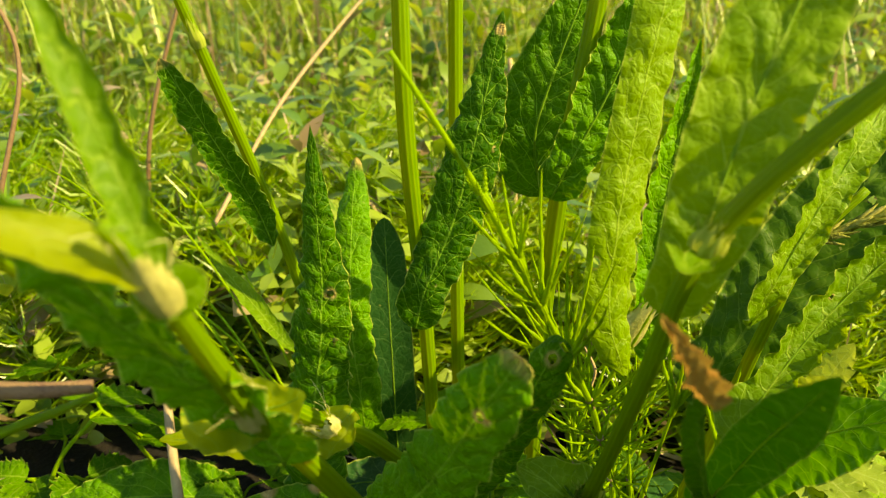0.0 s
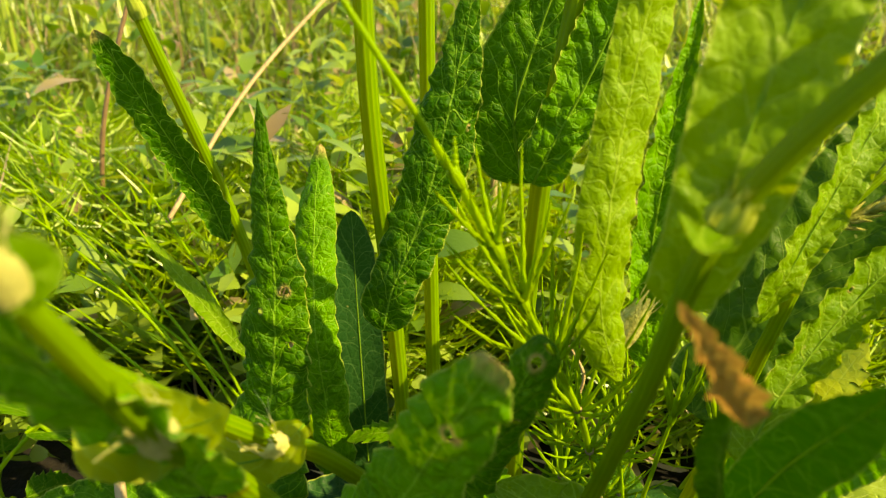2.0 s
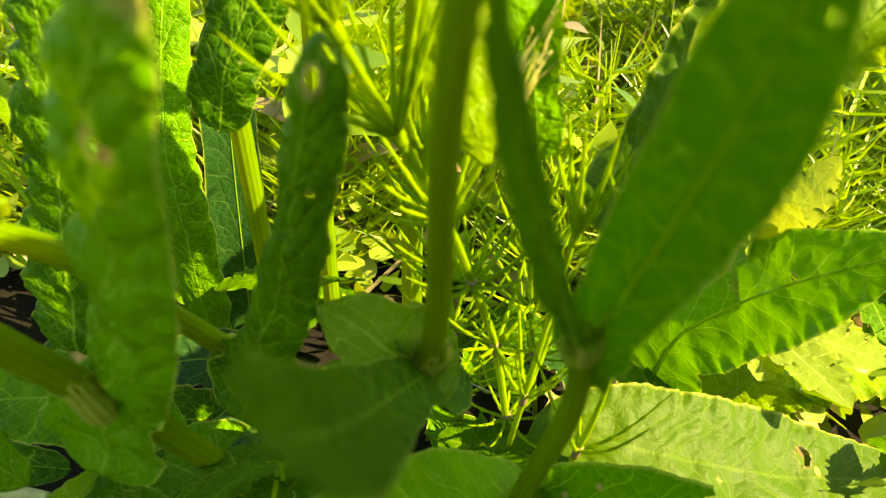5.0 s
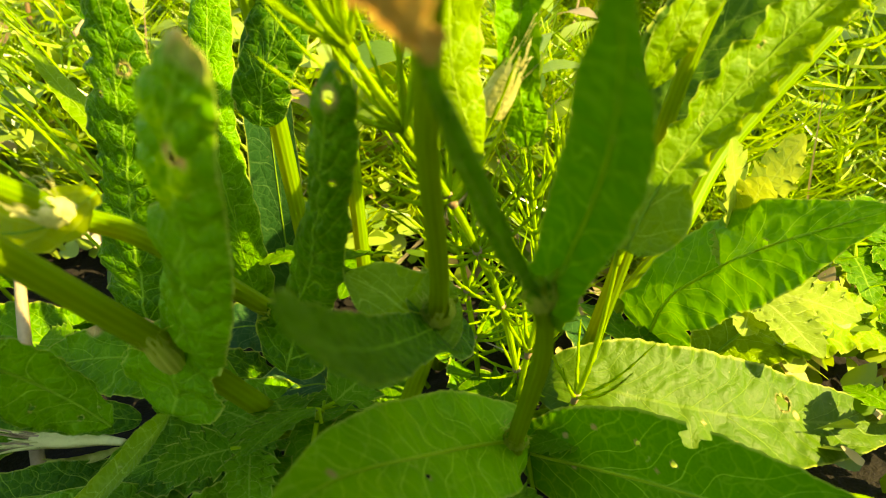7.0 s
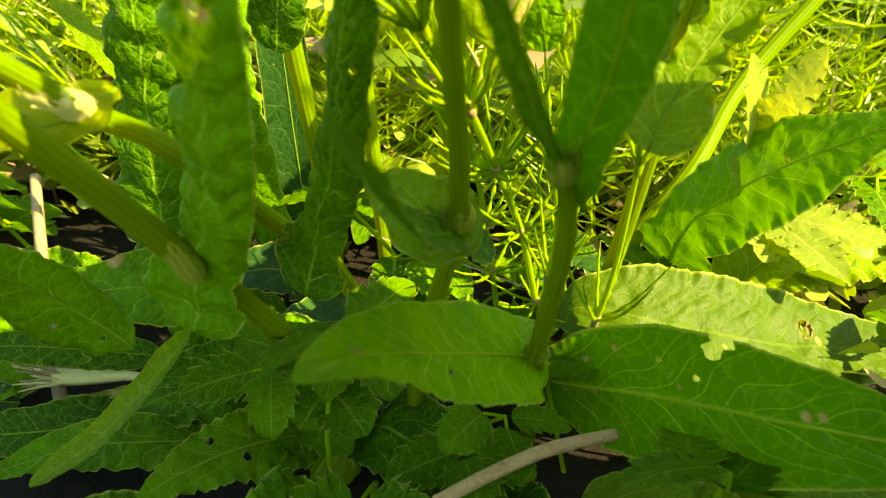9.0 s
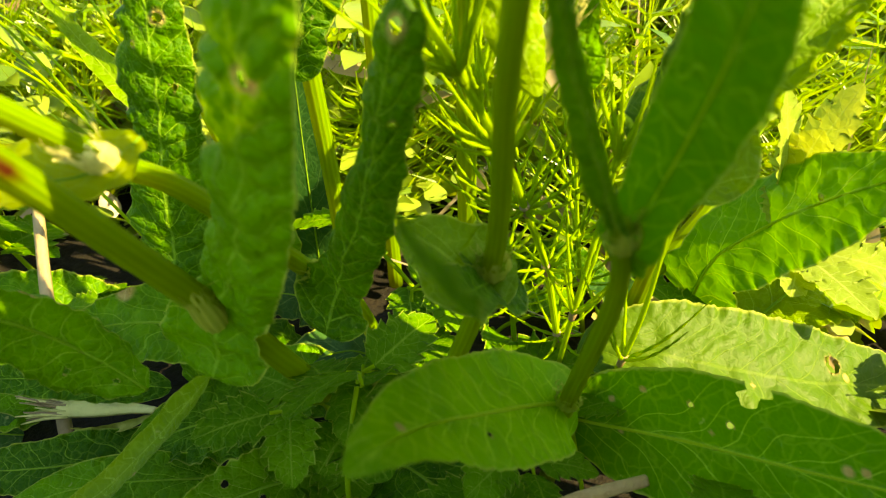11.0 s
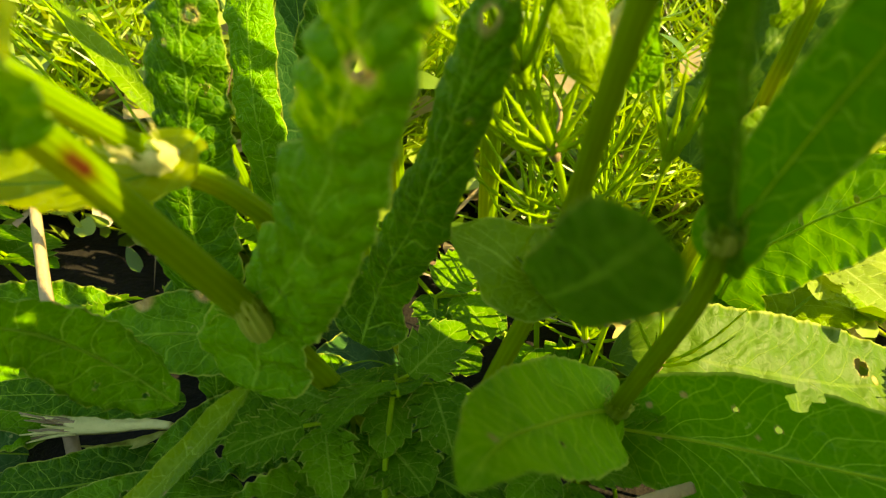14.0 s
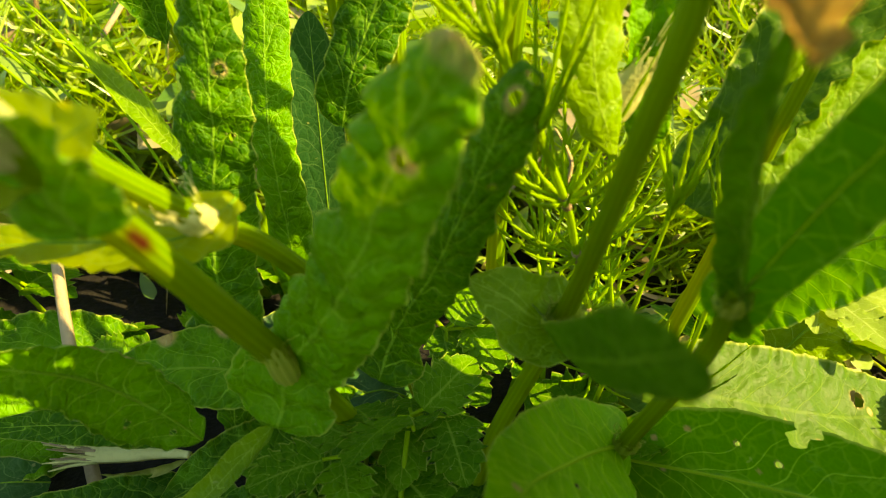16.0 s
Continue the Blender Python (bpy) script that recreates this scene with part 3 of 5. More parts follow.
leaf([(0.0630, 0.1560, 0.2570), (0.0580, 0.1535, 0.2660), (0.0525, 0.1535, 0.2755), (0.0470, 0.1550, 0.2825)], 0.0066, (-0.3, -0.9, 0.3), p, RUST, name="withered_tip", label="crumpled rusty orange withered leaf tip",
     kind="lance", cup=1.0, quilt=1.1, ruffle=0.4, teeth=0.3, seed=201, nu=120, nv=40, spacing=0.004)
leaf([(0.086, 0.219, 0.174), (0.090, 0.209, 0.194), (0.093, 0.196, 0.218), (0.091, 0.174, 0.244), (0.084, 0.146, 0.272)], 0.019, (-0.45, -0.85, 0.35), p,
     DOCK_DULL, label="broad dark leaf with a small hole", cup=0.12, quilt=0.1, ruffle=0.05, seed=21, kind="clasp", holes=[(0.8, 0.5, 0.08)])
leaf([(0.0925, 0.2795, 0.0715), (0.0840, 0.271, 0.082), (0.0690, 0.250, 0.100), (0.0548, 0.2266, 0.1189), (0.0425, 0.2051, 0.1363), (0.0337, 0.1833, 0.152), (0.0270, 0.166, 0.160)], 0.040, (-0.10, -0.62, 0.78), p,
     DOCK_SMOOTH, label="broad dull green leaf with pale veins", cup=0.06, quilt=0.05, ruffle=0.03, kind="egg", seed=22, holes=[(0.52, -0.35, 0.05)], worn=[(0.80, 0.18, 0.09)])
leaf([(0.0905, 0.322, 0.030), (0.1042, 0.308, 0.0374), (0.1328, 0.2791, 0.0551), (0.1631, 0.2486, 0.071), (0.1886, 0.2228, 0.085), (0.215, 0.196, 0.098)], 0.058, (-0.64, -0.68, 0.22), p,
     DOCK_DULL, label="broad smooth green leaf with several small nibbled holes", cup=0.05, quilt=0.03, ruffle=0.02, teeth=0.02, seed=23, kind="lance", nv=60, nu=200, spacing=0.017,
     holes=[(0.37, -0.52, 0.04), (0.45, -0.36, 0.045), (0.43, 0.6, 0.045)], worn=[(0.27, -0.66, 0.05), (0.19, -0.5, 0.05), (0.20, 0.05, 0.04), (0.37, -0.52, 0.05), (0.41, -0.2, 0.035), (0.38, 0.65, 0.05), (0.66, -0.15, 0.07), (0.69, -0.2, 0.06)], bites=[(0.49, -0.80, 0.15), (0.51, -0.98, 0.18)])

# ---------------------------------------------------------------- upright leaves in the middle
p = thing("dock_plant", "dock plant of upright crinkled leaves", "plant", "dock plants")
leaf([(-0.070, 0.342, 0.02), (-0.066, 0.338, 0.12), (-0.0590, 0.336, 0.17), (-0.056, 0.336, 0.205), (-0.0565, 0.336, 0.24), (-0.057, 0.337, 0.281)], 0.036, (-0.10, -0.95, 0.15), p,
     label="tall upright crinkled leaf with a pale rolled edge", kind="lance", cup=-0.40, roll=-0.08, quilt=0.26, ruffle=0.10, seed=31, nu=190, spacing=0.010, holes=[(0.70, 0.30, 0.10), (0.60, 0.45, 0.07), (0.66, -0.4, 0.06)], worn=[(0.70, 0.30, 0.16)])
leaf([(-0.045, 0.440, 0.0), (-0.052, 0.435, 0.08), (-0.056, 0.4349, 0.142), (-0.0555, 0.455, 0.19), (-0.0535, 0.4785, 0.228)], 0.026, (-0.10, -0.95, 0.1), p,
     kind="strap", cup=-0.5, roll=-0.1, quilt=0.22, ruffle=0.05, seed=32, tip_wear=0.04)
leaf([(-0.030, 0.455, 0.0), (-0.033, 0.462, 0.08), (-0.036, 0.475, 0.14), (-0.038, 0.485, 0.186)], 0.030, (-0.1, -1, 0.2), p, DOCK_BLUE, kind="strap", cup=0.2, quilt=0.02, ruffle=0.02, seed=33)

# the upright stalk with the clasping leaf
p = thing("dock_plant", "dock plant with an upright ribbed stem and one clasping leaf", "plant", "dock plants")
stalk("stem", [(-0.003, 0.395, 0.0), (-0.006, 0.388, 0.10), (-0.011, 0.376, 0.19), (-0.018, 0.372, 0.28), (-0.020, 0.372, 0.40)], [0.0036, 0.0036, 0.0042, 0.0042, 0.0038], p)
sheath((-0.011, 0.374, 0.192), (-0.005, 0.0, 0.05), 0.0042, 0.012, p, 10)
leaf([(-0.014, 0.366, 0.168), (-0.009, 0.364, 0.190), (0.006, 0.366, 0.23), (0.018, 0.368, 0.28), (0.027, 0.372, 0.325)], 0.029, (-0.15, -0.95, 0.15), p,
     cup=-0.25, roll=-0.10, quilt=0.24, ruffle=0.12, seed=34, holes=[(0.62, 0.7, 0.06)], worn=[(0.95, 0.3, 0.2)])
leaf([(-0.030, 0.372, 0.365), (-0.018, 0.368, 0.362), (0.0, 0.370, 0.368)], 0.022, (0, -1, 0.6), p, kind="egg", seed=35, nu=24)

p = thing("dock_plant", "dock plant with two ribbed stems and crinkled leaves", "plant", "dock plants")
stalk("stem", [(0.056, 0.420, 0.0), (0.055, 0.400, 0.13), (0.058, 0.378, 0.24), (0.068, 0.372, 0.32), (0.076, 0.372, 0.40)], [0.0046, 0.0046, 0.0046, 0.0044, 0.004], p)
stalk("stem", [(0.012, 0.47, 0.0), (0.008, 0.46, 0.20), (0.006, 0.455, 0.42)], [0.0042, 0.0042, 0.004], p)
leaf([(0.052, 0.366, 0.238), (0.060, 0.362, 0.258), (0.075, 0.362, 0.29), (0.092, 0.366, 0.335), (0.10, 0.372, 0.37)], 0.028, (-0.2, -0.9, 0.2), p,
     cup=-0.1, roll=0.25, quilt=0.34, ruffle=0.14, seed=36)
leaf([(0.052, 0.400, 0.228), (0.046, 0.392, 0.262), (0.056, 0.392, 0.30), (0.072, 0.395, 0.345)], 0.046, (-0.25, -0.9, 0.2), p, kind="egg", cup=0.2, quilt=0.16, ruffle=0.06, seed=37)
leaf([(0.074, 0.280, 0.190), (0.066, 0.281, 0.215), (0.066, 0.285, 0.25), (0.075, 0.295, 0.31), (0.088, 0.305, 0.38)], 0.021, (0.15, -0.95, 0.2), p,
     DOCK_PALE, label="upright pale crinkled leaf with a round hole", cup=-0.38, quilt=0.26, ruffle=0.06, seed=38, kind="strap", holes=[(0.27, -0.62, 0.17)])
leaf([(0.090, 0.300, 0.185), (0.086, 0.300, 0.22), (0.092, 0.310, 0.27), (0.10, 0.318, 0.32)], 0.018, (-0.1, -1, 0.1), p, cup=0.7, quilt=0.25, ruffle=0.12, seed=39)


sheath((0.0809, 0.3008, 0.203), (0.03, 0.0, 0.06), 0.0046, 0.024, p, 21, WHITE_PAPER)

# ---------------------------------------------------------------- dock plants added out of view, whose shade falls on the near leaves
def shade_dock(x, y, height, seed):
    """An added leafy plant that blocks the sun, its leaves turned square to it. height: up to where its shade reaches
    over its foot.
    """
    rng = random.Random(seed)
    t = thing("dock_plant", "unseen leafy dock plant added to shade the others", "plant", "dock plants")
    up = (Vector((0, 0, 1)) - SUN_TO * SUN_TO.z).normalized()
    across = up.cross(SUN_TO)
    stalk("stem", [(x + 0.004, y, 0.0), (x + 0.008, y, height * 0.4), (x + 0.004, y, height * 0.8)], [0.005, 0.004, 0.002], t)
    reach = 1 / up.z * 0.98
    count = max(4, int(height / 0.022))
    for i in range(count):
        n = min(0.11 + 0.02 * rng.random(), height * 0.6)
        z = 0.004 + max(0.0, height - n * reach) * i / (count - 1)
        side = (1 if i % 2 else -1) * rng.uniform(0.02, 0.14)
        b = Vector((x + rng.uniform(-0.006, 0.006), y, z)) + across * side * 0.05
        d = up + across * side
        leaf([b, b + d * n * 0.35, b + d * n * 0.7, b + d * n], 0.046, SUN_TO, t, DOCK, kind="strap", cup=0.12, seed=seed * 40 + i, nu=26, nv=8)
    return t


for y, height, seed in ((-0.07, 0.56, 2), (-0.02, 0.57, 3), (0.022, 0.465, 4), (0.060, 0.435, 5), (0.088, 0.445, 10), (0.114, 0.442, 6), (0.136, 0.428, 7),
                             (0.162, 0.418, 9), (0.186, 0.340, 12)):
    shade_dock(0.255, y, height, seed)
shade_dock(0.290, 0.190, 0.288, 8)

# ---------------------------------------------------------------- the plants at the right
p = thing("dock_plant", "dock plant of long leaves with pale wavy edges", "plant", "dock plants")
stalk("stem", [(0.120, 0.372, 0.0), (0.134, 0.335, 0.12), (0.138, 0.305, 0.20), (0.151, 0.304, 0.240), (0.170, 0.306, 0.262)], [0.0040, 0.0038, 0.0034, 0.0028, 0.0018], p)
leaf([(0.128, 0.298, 0.205), (0.133, 0.293, 0.225), (0.155, 0.305, 0.262), (0.185, 0.325, 0.30), (0.215, 0.345, 0.335)], 0.018, (0.35, -0.7, 0.6), p,
     DOCK_PALE, cup=0.6, quilt=0.25, ruffle=0.2, seed=41)
leaf([(0.118, 0.322, 0.150), (0.140, 0.330, 0.185), (0.180, 0.345, 0.235), (0.220, 0.36, 0.28), (0.255, 0.375, 0.32)], 0.046, (-0.60, -0.70, 0.30), p,
     DOCK_SHEEN, cup=0.15, quilt=0.2, ruffle=0.10, seed=42, holes=[(0.55, 0.3, 0.08)])
leaf([(0.119, 0.270, 0.162), (0.130, 0.280, 0.180), (0.160, 0.295, 0.213), (0.195, 0.305, 0.245), (0.230, 0.315, 0.275)], 0.022, (0.05, -0.6, 0.75), p,
     DOCK_PALE, label="long leaf folded along its midrib with a wavy pale edge", cup=0.8, quilt=0.14, ruffle=0.22, seed=43, ear=1.3, holes=[(0.45, -0.4, 0.08), (0.62, -0.3, 0.07)])
# bearded flower spike on that plant
bm = bmesh.new()
rng = random.Random(7)
ax = [Vector((0.152, 0.304, 0.241)), Vector((0.172, 0.300, 0.252)), Vector((0.205, 0.296, 0.262))]
tube_into(bm, ax, [0.0016, 0.0006], 8)
line = spline(ax, 22)
for i, c in enumerate(line):
    for k in range(5):
        d = (ax[2] - ax[0]).normalized() + Vector((rng.uniform(-1, 1), rng.uniform(-1, 1), rng.uniform(-1, 1))) * 0.42
        tube_into(bm, [c, c + d * 0.006, c + d * 0.011], [0.0009, 0.0011, 0.0001], 5, 5)
part("flower_spike", bm, PAPER, p, "pale green bristly flower spike with reddish joint")

p = thing("dock_plant", "low dock plant of broad spreading leaves by the soil", "plant", "dock plants")
leaf([(0.100, 0.330, 0.058), (0.115, 0.323, 0.066), (0.150, 0.318, 0.060), (0.205, 0.323, 0.044), (0.290, 0.342, 0.024)], 0.054, (-0.27, -0.48, 0.83), p,
     DOCK_SHEEN, label="broad sunlit leaf with a large hole", cup=0.10, quilt=0.08, ruffle=0.04, seed=44, kind="lance", nu=220, nv=50, holes=[(0.60, -0.36, 0.15)], worn=[(0.63, -0.12, 0.07), (0.40, 0.2, 0.04), (0.47, 0.5, 0.05)])
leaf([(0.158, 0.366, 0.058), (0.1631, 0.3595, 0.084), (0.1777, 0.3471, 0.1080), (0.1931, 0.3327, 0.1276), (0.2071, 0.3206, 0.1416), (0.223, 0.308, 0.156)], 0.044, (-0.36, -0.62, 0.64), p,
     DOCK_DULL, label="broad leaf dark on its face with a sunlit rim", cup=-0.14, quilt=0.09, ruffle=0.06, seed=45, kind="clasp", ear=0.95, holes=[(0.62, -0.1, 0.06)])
leaf([(0.180, 0.360, 0.040), (0.215, 0.375, 0.060), (0.26, 0.385, 0.055), (0.31, 0.39, 0.03)], 0.05, (-0.1, -0.4, 1), p, DOCK_PALE, kind="lance", cup=0.1, seed=46)
stalk("stem", [(0.105, 0.362, 0.0), (0.140, 0.378, 0.060), (0.172, 0.392, 0.098), (0.205, 0.432, 0.128), (0.26, 0.46, 0.18)], [0.0044, 0.0044, 0.0042, 0.004, 0.0035], p)
stalk("stem", [(0.28, 0.300, 0.0), (0.225, 0.290, 0.030), (0.19, 0.285, 0.02)], [0.003, 0.003, 0.003], p)

# ---------------------------------------------------------------- the plants at the left
p = thing("dock_plant", "dock plant with a thin leaning stem and a trough-like leaf", "plant", "dock plants")
stalk("stem", [(-0.055, 0.47, 0.0), (-0.085, 0.468, 0.12), (-0.105, 0.462, 0.20), (-0.129, 0.430, 0.304), (-0.138, 0.42, 0.345), (-0.145, 0.415, 0.40)], [0.0040, 0.0038, 0.0035, 0.0034, 0.003, 0.002], p)
sheath((-0.129, 0.429, 0.305), (-0.02, -0.02, 0.08), 0.0036, 0.014, p, 12)
leaf([(-0.104, 0.455, 0.178), (-0.112, 0.452, 0.205), (-0.128, 0.435, 0.250), (-0.146, 0.418, 0.297)], 0.022, (-0.18, -0.8, 0.5), p,
     cup=0.12, roll=0.40, quilt=0.04, ruffle=0.10, teeth=0.06, seed=51, kind="strap", tip_wear=0.05)
leaf([(-0.0802, 0.3865, 0.1418), (-0.0919, 0.3956, 0.1489), (-0.1072, 0.4089, 0.1603), (-0.1247, 0.424, 0.173), (-0.1464, 0.4432, 0.1896)], 0.0125, (0.35, -0.75, 0.55), p,
     DOCK_PALE, label="narrow pale leaf folded along its midrib", cup=0.6, quilt=0.07, ruffle=0.08, seed=52, kind="lance", tip_wear=0.06)

p = thing("dock_plant", "low dock plant of dull leaves with brown edges", "plant", "dock plants")
leaf([(-0.0353, 0.271, 0.098), (-0.050, 0.2723, 0.080), (-0.0656, 0.2684, 0.064), (-0.0826, 0.2622, 0.050), (-0.105, 0.254, 0.038)], 0.0115, (-0.2, -0.6, 0.7), p,
     DOCK_PALE, label="long narrow pale leaf folded along its midrib", cup=0.6, quilt=0.04, ruffle=0.05, seed=53, kind="strap", worn=[(0.55, -0.9, 0.2)])
leaf([(-0.0659, 0.2847, 0.0791), (-0.0766, 0.2809, 0.0956), (-0.0872, 0.2729, 0.1131), (-0.0954, 0.2622, 0.1281), (-0.1071, 0.2471, 0.1435), (-0.1149, 0.2374, 0.1506)], 0.034, (0.15, -0.80, 0.58), p,
     label="dull folded leaf with a curled brown rim", cup=0.35, roll=0.36, quilt=0.16, ruffle=0.06, seed=54, kind="lance", holes=[(0.30, -0.5, 0.07), (0.12, -0.3, 0.06)], worn=[(0.50, 0.98, 0.14), (0.60, 0.98, 0.14)])
leaf([(-0.030, 0.330, 0.060), (-0.060, 0.328, 0.076), (-0.095, 0.330, 0.076), (-0.13, 0.332, 0.064)], 0.034, (0.1, -0.7, 0.7), p,
     cup=0.2, quilt=0.07, ruffle=0.14, seed=55, kind="lance", worn=[(0.4, 0.95, 0.2), (0.6, 0.95, 0.25)])
leaf([(-0.002, 0.302, 0.018), (-0.024, 0.286, 0.028), (-0.045, 0.273, 0.030), (-0.068, 0.258, 0.026)], 0.034, (0.1, -0.4, 0.9), p,
     HERB, label="nibbled low leaf with pale veins", cup=0.12, quilt=0.08, ruffle=0.14, seed=57, kind="egg", teeth=0.25, holes=[(0.45, -0.3, 0.12), (0.6, 0.5, 0.09)], bites=[(0.3, 0.95, 0.3)])
leaf([(-0.086, 0.347, 0.026), (-0.1215, 0.342, 0.035), (-0.1494, 0.339, 0.040), (-0.190, 0.342, 0.036)], 0.019, (0.1, -0.7, 0.7), p,
     label="dull grey-green low leaf", cup=0.15, quilt=0.10, ruffle=0.16, seed=70, kind="egg")
leaf([(-0.085, 0.330, 0.004), (-0.1172, 0.316, 0.010), (-0.1492, 0.311, 0.011), (-0.185, 0.314, 0.008)], 0.030, (0.05, -0.45, 0.9), p,
     cup=0.15, quilt=0.10, ruffle=0.14, seed=71, kind="egg")
leaf([(-0.158, 0.338, 0.006), (-0.172, 0.330, 0.015), (-0.188, 0.322, 0.020), (-0.21, 0.315, 0.018)], 0.022, (0.1, -0.6, 0.8), p,
     DOCK_BLUE, label="small bluish-green leaf", cup=0.15, quilt=0.06, ruffle=0.10, seed=72, kind="egg", nu=60)
leaf([(-0.055, 0.306, 0.010), (-0.087, 0.297, 0.018), (-0.1137, 0.293, 0.018), (-0.145, 0.282, 0.014)], 0.026, (0.1, -0.45, 0.9), p,
     cup=0.2, quilt=0.09, ruffle=0.16, seed=73, kind="egg", holes=[(0.5, 0.3, 0.12)])
leaf([(-0.130, 0.420, 0.012), (-0.165, 0.405, 0.030), (-0.205, 0.395, 0.034), (-0.25, 0.39, 0.022)], 0.050, (0.1, -0.5, 0.9), p,
     cup=0.15, quilt=0.09, ruffle=0.12, seed=75, kind="egg")
leaf([(-0.145, 0.365, 0.010), (-0.180, 0.350, 0.024), (-0.220, 0.345, 0.026), (-0.26, 0.345, 0.018)], 0.045, (0.1, -0.5, 0.9), p, cup=0.15, ruffle=0.12, seed=76, kind="egg")
leaf([(0.010, 0.270, 0.010), (0.000, 0.250, 0.022), (-0.012, 0.228, 0.028), (-0.03, 0.205, 0.028)], 0.046, (0.1, -0.4, 0.9), p,
     cup=0.15, quilt=0.08, ruffle=0.18, seed=58, kind="egg", holes=[(0.4, -0.3, 0.10)])
leaf([(0.065, 0.285, 0.002), (0.072, 0.265, 0.010), (0.085, 0.240, 0.012), (0.10, 0.215, 0.008)], 0.040, (0.1, -0.4, 0.9), p, cup=0.15, seed=59, kind="egg")
leaf([(0.105, 0.268, 0.006), (0.130, 0.248, 0.016), (0.160, 0.232, 0.018), (0.20, 0.22, 0.012)], 0.050, (0.0, -0.4, 0.9), p, DOCK_PALE, cup=0.15, seed=60, kind="egg", holes=[(0.5, 0.3, 0.12)])
leaf([(0.150, 0.275, 0.010), (0.185, 0.262, 0.030), (0.225, 0.252, 0.034), (0.27, 0.25, 0.02)], 0.050, (0.0, -0.4, 0.9), p, DOCK_PALE, cup=0.15, seed=61, kind="egg", holes=[(0.4, -0.3, 0.1)])
leaf([(-0.050, 0.255, 0.006), (-0.080, 0.238, 0.016), (-0.115, 0.228, 0.018), (-0.15, 0.222, 0.012)], 0.050, (0.1, -0.4, 0.9), p, cup=0.15, ruffle=0.16, seed=62, kind="egg", holes=[(0.5, 0.3, 0.1)])
leaf([(-0.020, 0.345, 0.010), (-0.045, 0.330, 0.024), (-0.072, 0.320, 0.026), (-0.10, 0.312, 0.016)], 0.044, (0.1, -0.5, 0.9), p, cup=0.2, ruffle=0.16, seed=63, kind="egg", holes=[(0.6, -0.3, 0.12)])
leaf([(0.010, 0.315, 0.010), (0.030, 0.295, 0.024), (0.055, 0.270, 0.022), (0.08, 0.25, 0.01)], 0.042, (0.1, -0.5, 0.9), p, cup=0.2, seed=64, kind="egg")
for k, (x, y, turn) in enumerate(((-0.02, 0.43, 200), (-0.04, 0.47, 150), (-0.03, 0.395, 230), (-0.075, 0.44, 260), (-0.075, 0.50, 190), (0.03, 0.45, 300), (0.015, 0.385, 215), (0.0, 0.355, 190), (0.04, 0.375, 250), (0.045, 0.345, 225), (0.08, 0.40, 265), (0.08, 0.46, 330), (0.13, 0.45, 280), (0.02, 0.52, 250))):
    d = Vector((math.cos(radians(turn)), math.sin(radians(turn)), 0))
    b = Vector((x, y, 0.006))
    leaf([b, b + d * 0.022 + Vector((0, 0, 0.020)), b + d * 0.046 + Vector((0, 0, 0.024)), b + d * 0.068 + Vector((0, 0, 0.016))], 0.036, (0.1, -0.4, 0.9), p,
         DOCK if k % 3 else DOCK_BLUE, cup=0.15, quilt=0.09, ruffle=0.14, seed=80 + k, kind="egg", nu=60, nv=20, holes=[(0.5, 0.3, 0.1)] if k % 2 else [])
for k, (x, y, z, turn, n) in enumerate(((-0.24, 0.34, -0.004, 150, 0.07),
                                         (-0.23, 0.38, 0.010, 220, 0.08))):
    d = Vector((math.cos(radians(turn)), math.sin(radians(turn)), 0))
    b = Vector((x, y, z))
    leaf([b, b + d * n * 0.33 + Vector((0, 0, 0.026)), b + d * n * 0.67 + Vector((0, 0, 0.036)), b + d * n + Vector((0, 0, 0.024))], n * 0.55, (0.15, -0.45, 0.85), p,
         DOCK_BLUE if k % 4 == 3 else DOCK, cup=0.15, quilt=0.08, ruffle=0.16, seed=110 + k, kind="egg", nu=60, nv=20, holes=[(0.5, 0.3, 0.1)] if k % 3 == 0 else [])
stalk("root_crown", [(0.0, 0.30, -0.01), (0.01, 0.305, 0.012)], [0.012, 0.006], p)


# ---------------------------------------------------------------- three-part herb leaves near the soil
def leaflet_bm(base, tip, width, face, seed):
    """A small leaf with coarse teeth."""
    bm = leaf_bm([base, (Vector(base) + Vector(tip)) * 0.5 + Vector(face) * 0.002, tip], width, face, kind="egg", cup=0.18, ruffle=0.05, quilt=0.05, teeth=0.0, seed=seed, nu=56, nv=16, spacing=0.006)
    mid = Vector(base)
    ax = (Vector(tip) - mid)
    for v in bm.verts:
        d = v.co - mid
        u = d.dot(ax) / ax.length_squared
        off = d - ax * u
        tooth = (u * 6.3 + 0.4) % 1.0
        lobe = 1.0 if 0.30 < u < 0.52 else 0.0
        if off.length > width * 0.22:
            v.co = mid + ax * u + off * (0.80 + 0.30 * tooth - 0.10 * lobe) + ax * 0.05 * tooth
    return bm


def herb(at, top, leaves, label, material=HERB, seed=0, plump=1.0):
    """Leaflets on thin stalks. leaves: (base, tip, width)."""
    t = thing("herb", label, "plant", "low herbs")
    stalk("stem", [at, (Vector(at) + Vector(top)) * 0.5 + Vector((0.004, 0.004, 0.006)), top], [0.0012, 0.0010], t, HORSETAIL, sides=8, ribs=0)
    for i, (b, e, w) in enumerate(leaves):
        part("leaflet", leaflet_bm(b, e, w * plump, (0.05, -0.45, 0.9), seed + i), material, t)
        if (Vector(b) - Vector(top)).length > 0.004:
            stalk("leaf_stalk", [top, (Vector(b) + Vector(top)) * 0.5, b], [0.0009, 0.0008], t, HORSETAIL, sides=6, ribs=0)
    return t


